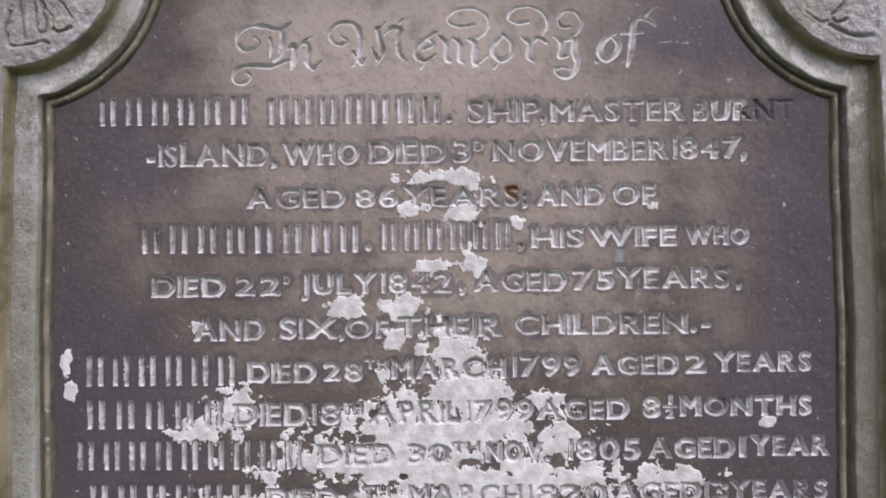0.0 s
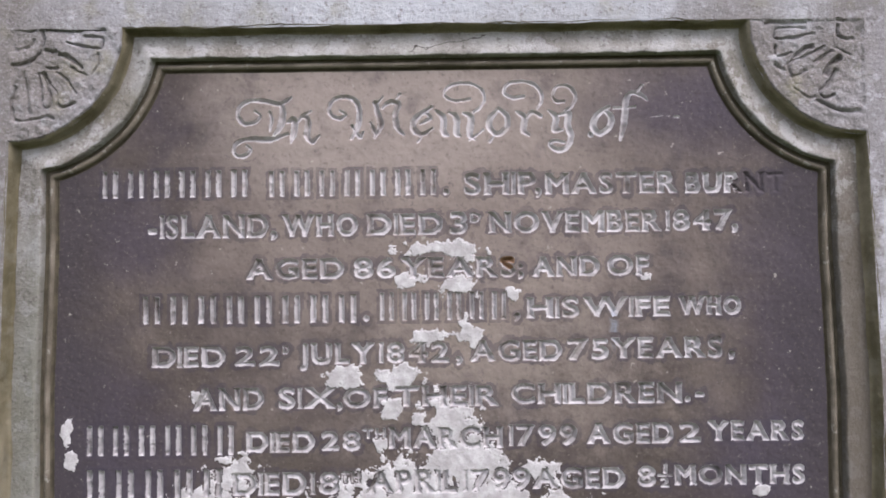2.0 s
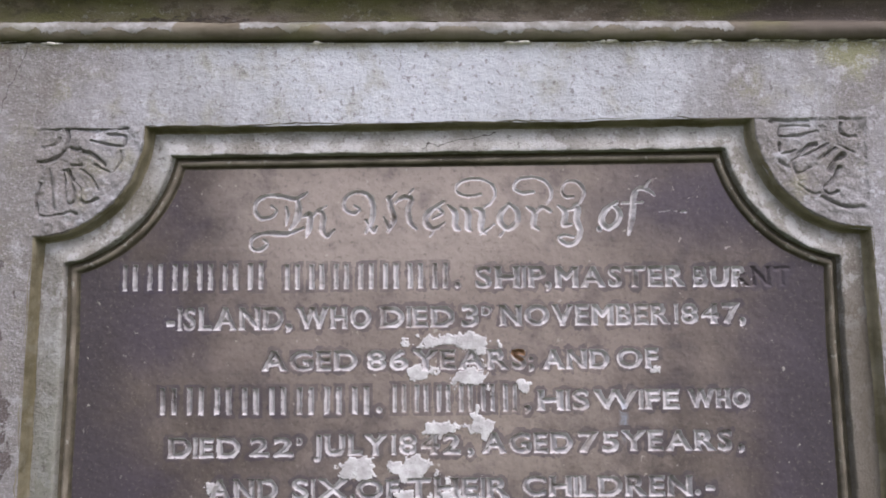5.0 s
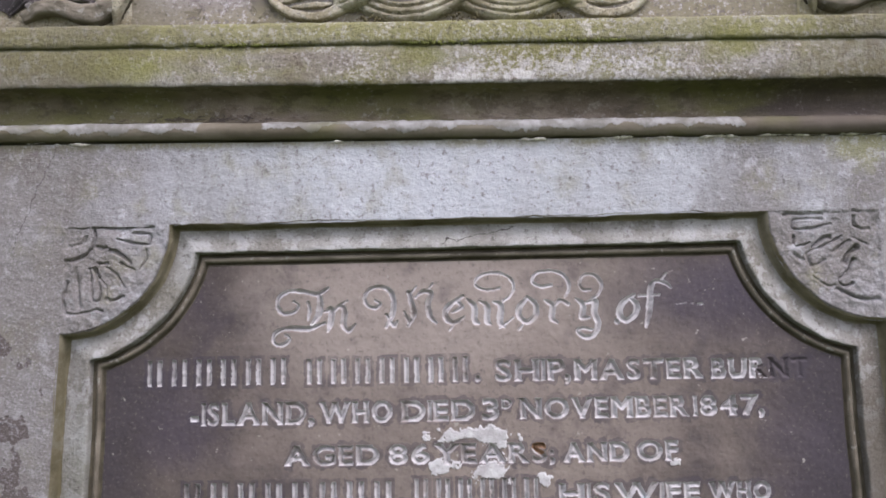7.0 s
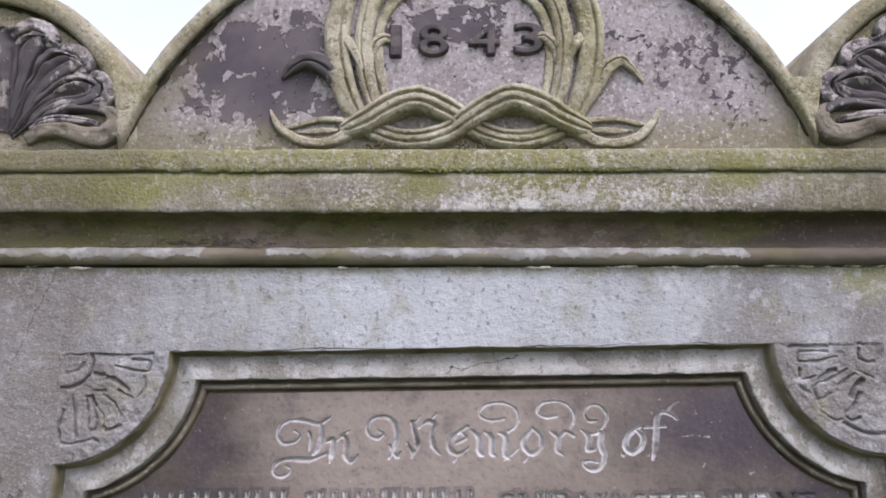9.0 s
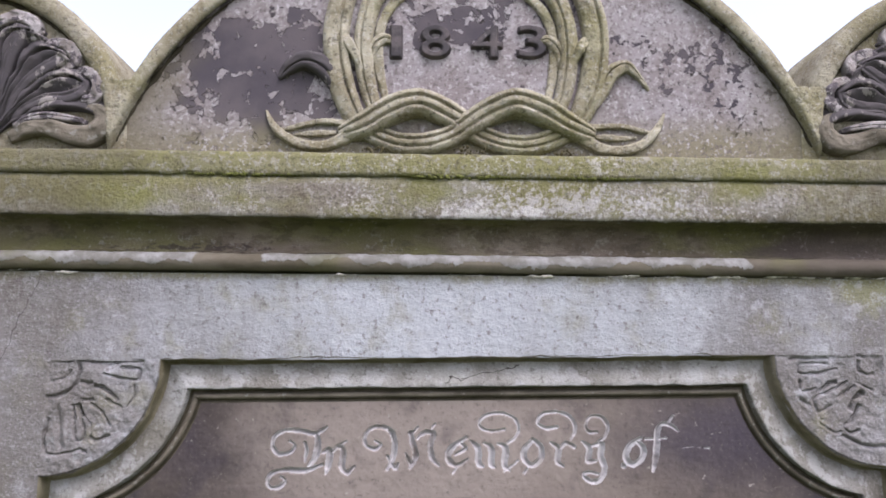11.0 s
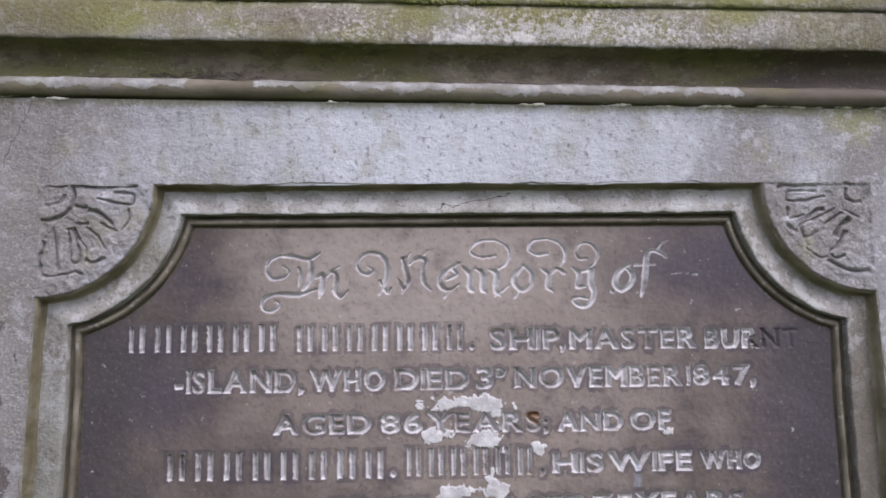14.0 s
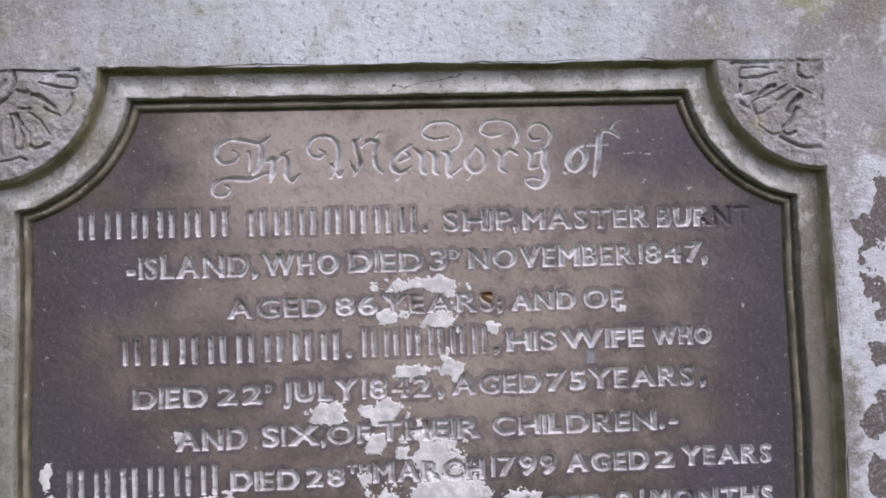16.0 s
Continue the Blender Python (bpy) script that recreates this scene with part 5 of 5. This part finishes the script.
text_row(1.1880, 1.1960, [("AND", -0.284, -0.203, 0.0260), ("SIX", -0.187, -0.121, 0.0250), (",", -0.119, -0.114, 0.0230), ("OF", -0.113, -0.062, 0.0230), ("THEIR", -0.054, 0.064, 0.0240), ("CHILDREN", 0.079, 0.273, 0.0240), (".", 0.276, 0.282, 0.0220), ("-", 0.285, 0.301, 0.0230)])
text_row(1.1380, 1.1510, [("######", -0.412, -0.232, 0.0340), ("DIED", -0.224, -0.145, 0.0240), ("28", -0.138, -0.093, 0.0230), ("^TH", -0.091, -0.064, 0.0120), ("MARCH", -0.061, 0.069, 0.0250), ("1799", 0.076, 0.154, 0.0250), ("AGED", 0.165, 0.263, 0.0240), ("2", 0.269, 0.294, 0.0230), ("YEARS", 0.302, 0.410, 0.0230)])
text_row(1.0890, 1.1020, [("#####", -0.413, -0.245, 0.0330), ("DIED", -0.240, -0.155, 0.0270), ("18", -0.151, -0.118, 0.0260), ("^TH", -0.116, -0.093, 0.0130), ("APRIL", -0.085, 0.017, 0.0260), ("1799", 0.024, 0.100, 0.0250), ("AGED", 0.103, 0.207, 0.0240), ("8", 0.221, 0.242, 0.0240), ("½", 0.244, 0.261, 0.0250), ("MONTHS", 0.263, 0.410, 0.0230)])
text_row(1.0420, 1.0560, [("#########", -0.423, -0.156, 0.0330), ("DIED", -0.145, -0.057, 0.0250), ("30", -0.043, 0.005, 0.0240), ("^TH", 0.007, 0.039, 0.0120), ("NOV", 0.044, 0.109, 0.0240), (".", 0.112, 0.118, 0.0230), ("1805", 0.138, 0.219, 0.0250), ("AGED", 0.228, 0.325, 0.0240), ("1", 0.329, 0.337, 0.0240), ("YEAR", 0.342, 0.429, 0.0240)])
text_row(0.9930, 1.0070, [("######", -0.410, -0.214, 0.0330), ("DIED", -0.204, -0.121, 0.0250), ("6", -0.113, -0.096, 0.0240), ("^TH", -0.094, -0.064, 0.0130), ("MARCH", -0.043, 0.086, 0.0260), ("1820", 0.092, 0.181, 0.0240), ("AGED", 0.189, 0.287, 0.0240), ("13", 0.290, 0.317, 0.0240), ("YEARS", 0.318, 0.427, 0.0230)])

# relief: V-cut letters, gentle unevenness, worn spots and the raised crust
rough = fractal(GX, GZ, 0.03, 61)
WEAR = np.clip(0.85 + 0.35 * fractal(GX, GZ, 0.08, 71), 0.35, 1.1)
WEAR = WEAR * np.where((GX > 0.30) & (GZ > 1.425) & (GZ < 1.47), np.clip(0.75 - (GX - 0.30) * 5.5, 0.2, 1), 1.0)
ragged = CUT + 0.0007 * fractal(GX, GZ, 0.005, 81)
depth = np.clip(ragged * 1.9, 0, 0.0066) * WEAR
LIFT = 0.0005 * rough + 0.00016 * fractal(GX, GZ, 0.005, 91, 2)

crust = np.full(GX.shape, -1.0)
for bx, bz, rx, rz in ((-0.027, 1.372, 0.027, 0.010), (0.026, 1.372, 0.027, 0.011), (0.025, 1.331, 0.021, 0.014), (-0.036, 1.337, 0.018, 0.010), (0.033, 1.275, 0.016, 0.014), (-0.02, 1.272, 0.022, 0.009), (-0.105, 1.224, 0.024, 0.014),
                       (-0.05, 1.224, 0.03, 0.016), (-0.055, 1.19, 0.014, 0.016), (0.01, 1.175, 0.035, 0.035), (0.015, 1.125, 0.06, 0.028), (-0.235, 1.118, 0.03, 0.026), (-0.275, 1.088, 0.04, 0.018), (0.0, 1.085, 0.12, 0.035), (-0.06, 1.05, 0.14, 0.032),
                       (0.06, 1.025, 0.13, 0.025), (0.13, 1.075, 0.03, 0.02), (-0.430, 1.166, 0.006, 0.016), (-0.426, 1.132, 0.007, 0.01), (0.235, 1.338, 0.006, 0.005), (-0.14, 1.245, 0.01, 0.006), (0.36, 1.095, 0.008, 0.005), (0.25, 1.03, 0.05, 0.016), (-0.278, 1.203, 0.012, 0.01), (0.15, 1.03, 0.06, 0.02), (-0.1, 1.005, 0.2, 0.012),
                       (0.0, 1.198, 0.03, 0.018), (-0.03, 1.108, 0.10, 0.018), (0.11, 1.12, 0.02, 0.012), (-0.07, 1.152, 0.012, 0.01), (0.082, 1.32, 0.01, 0.008)):
    crust = np.maximum(crust, 1 - np.sqrt(((GX - bx) / rx) ** 2 + ((GZ - bz) / rz) ** 2))
crust = crust + 0.46 * fractal(GX, GZ, 0.014, 101, 4, 0.68) + 0.05
crust = crust - 0.6 * (depth > 0.0006) * (fractal(GX, GZ, 0.008, 121) > -0.35) - 0.3 * (np.abs(ragged) < 0.0011)
pit = np.hypot(GX + 0.048, (GZ - 1.034) * 1.2) + 0.0014 * fractal(GX, GZ, 0.004, 151) < 0.0048
crust = np.where(pit, -1, crust)
white = crust > 0.12
LIFT = LIFT - np.clip((crust - 0.12) * 0.006, 0, 0.0008) + 0.003 * pit
rust = (((GX - 0.078) / 0.012) ** 2 + ((GZ - 1.358) / 0.011) ** 2 + 0.5 * fractal(GX, GZ, 0.01, 131) < 0.75) & (depth > 0.0002)

verts = np.stack([GX, depth + LIFT, GZ], -1).reshape(-1, 3)
quads = grid_quads(*GX.shape)
cell = lambda f: f[:-1, :-1].ravel()
INSET = 0.0495
faded = (GZ > 1.425) & (GZ < 1.47) & (GX > 0.34 + 0.012 * fractal(GX, GZ, 0.012, 141))
within = (np.abs(GX - MID) < HALF + flare(GZ) - INSET * breadth(GZ)) & (GZ < TOP - INSET) & (np.hypot(np.abs(GX - MID) - HALF, GZ - TOP) > NOTCH + INSET)
halo = (CUT > -0.0036 + 0.0030 * fractal(GX, GZ, 0.012, 161)) & (GZ < 1.475)
owner = np.where(~cell(within), -9, np.where(cell(white), -2, np.where(cell(rust), -3, np.where((cell(ragged) > 0) & ~cell(faded), cell(WHO), np.where(cell(halo), -4, -1)))))


def pick(name, mask, material, parent, label):
    q = quads[mask]
    used, inverse = np.unique(q, return_inverse=True)
    return from_arrays(name, verts[used], inverse.reshape(-1, 4), material, parent, label)


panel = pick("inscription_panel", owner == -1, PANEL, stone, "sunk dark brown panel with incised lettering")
tagged(pick("lichen", owner == -2, LICHEN, panel, "chalky white lichen crust"), kind="stuff")
tagged(pick("stain", owner == -4, STAINED, panel, "dark purple stain round the letters"), kind="stuff")
pick("orange_spot", owner == -3, ORANGE, panel, "orange lichen stain")
order = np.argsort(owner, kind="stable")
bounds = np.searchsorted(owner[order], np.arange(len(letter_names) + 1))
for i, name in enumerate(letter_names):
    which = order[bounds[i]:bounds[i + 1]]
    if len(which):
        pick(name, which, LETTER, panel, "")
lowv, lowq = sheet("", MID - 0.449, MID + 0.449, LOW - 0.01, 0.9981, 0.0, 0.01, PANEL, stone, wobble=0.0003)
from_arrays("lower_panel", lowv, lowq, PANEL, stone)

# the date, standing proud of the field
for ch, x0, x1 in (("1", -0.098, -0.080), ("8", -0.062, -0.021), ("4", 0.000, 0.042), ("3", 0.056, 0.096)):
    segs = glyph(ch)
    lo, hi = segs.min((0, 1)), segs.max((0, 1))
    nx = np.linspace(x0 - 0.004, x1 + 0.004, 56)
    nz = np.linspace(1.979, 2.034, 70)
    px, pz = np.meshgrid(nx, nz)
    placed = np.stack([x0 + 0.0035 + (segs[..., 0] - lo[0]) * (x1 - x0 - 0.007) / (hi[0] - lo[0]), 1.9865 + (segs[..., 1] - lo[1]) * 0.039 / (hi[1] - lo[1])], -1)
    s = inside_distance(placed, px, pz) + 0.0034
    y = YT + 0.002 - np.clip(s * 2.6, -0.0005, 0.0085) + 0.0004 * fractal(px, pz, 0.008, 7)
    y = np.where(s < 0, YT + 0.003, y)
    from_arrays("numeral", np.stack([px, y, pz], -1).reshape(-1, 3), grid_quads(70, 56), NUMERAL, stone, "dark raised numeral of the date")

# ---- the churchyard ground ----
gm = bpy.data.meshes.new("ground")
gm.from_pydata([(-400, -400, 0), (400, -400, 0), (400, 400, 0), (-400, 400, 0)], [], [(0, 1, 2, 3)])
ground = new("ground", gm)
gm.materials.append(GRASS)
tagged(ground, "churchyard grass round the headstone", "ground", kind="structure")
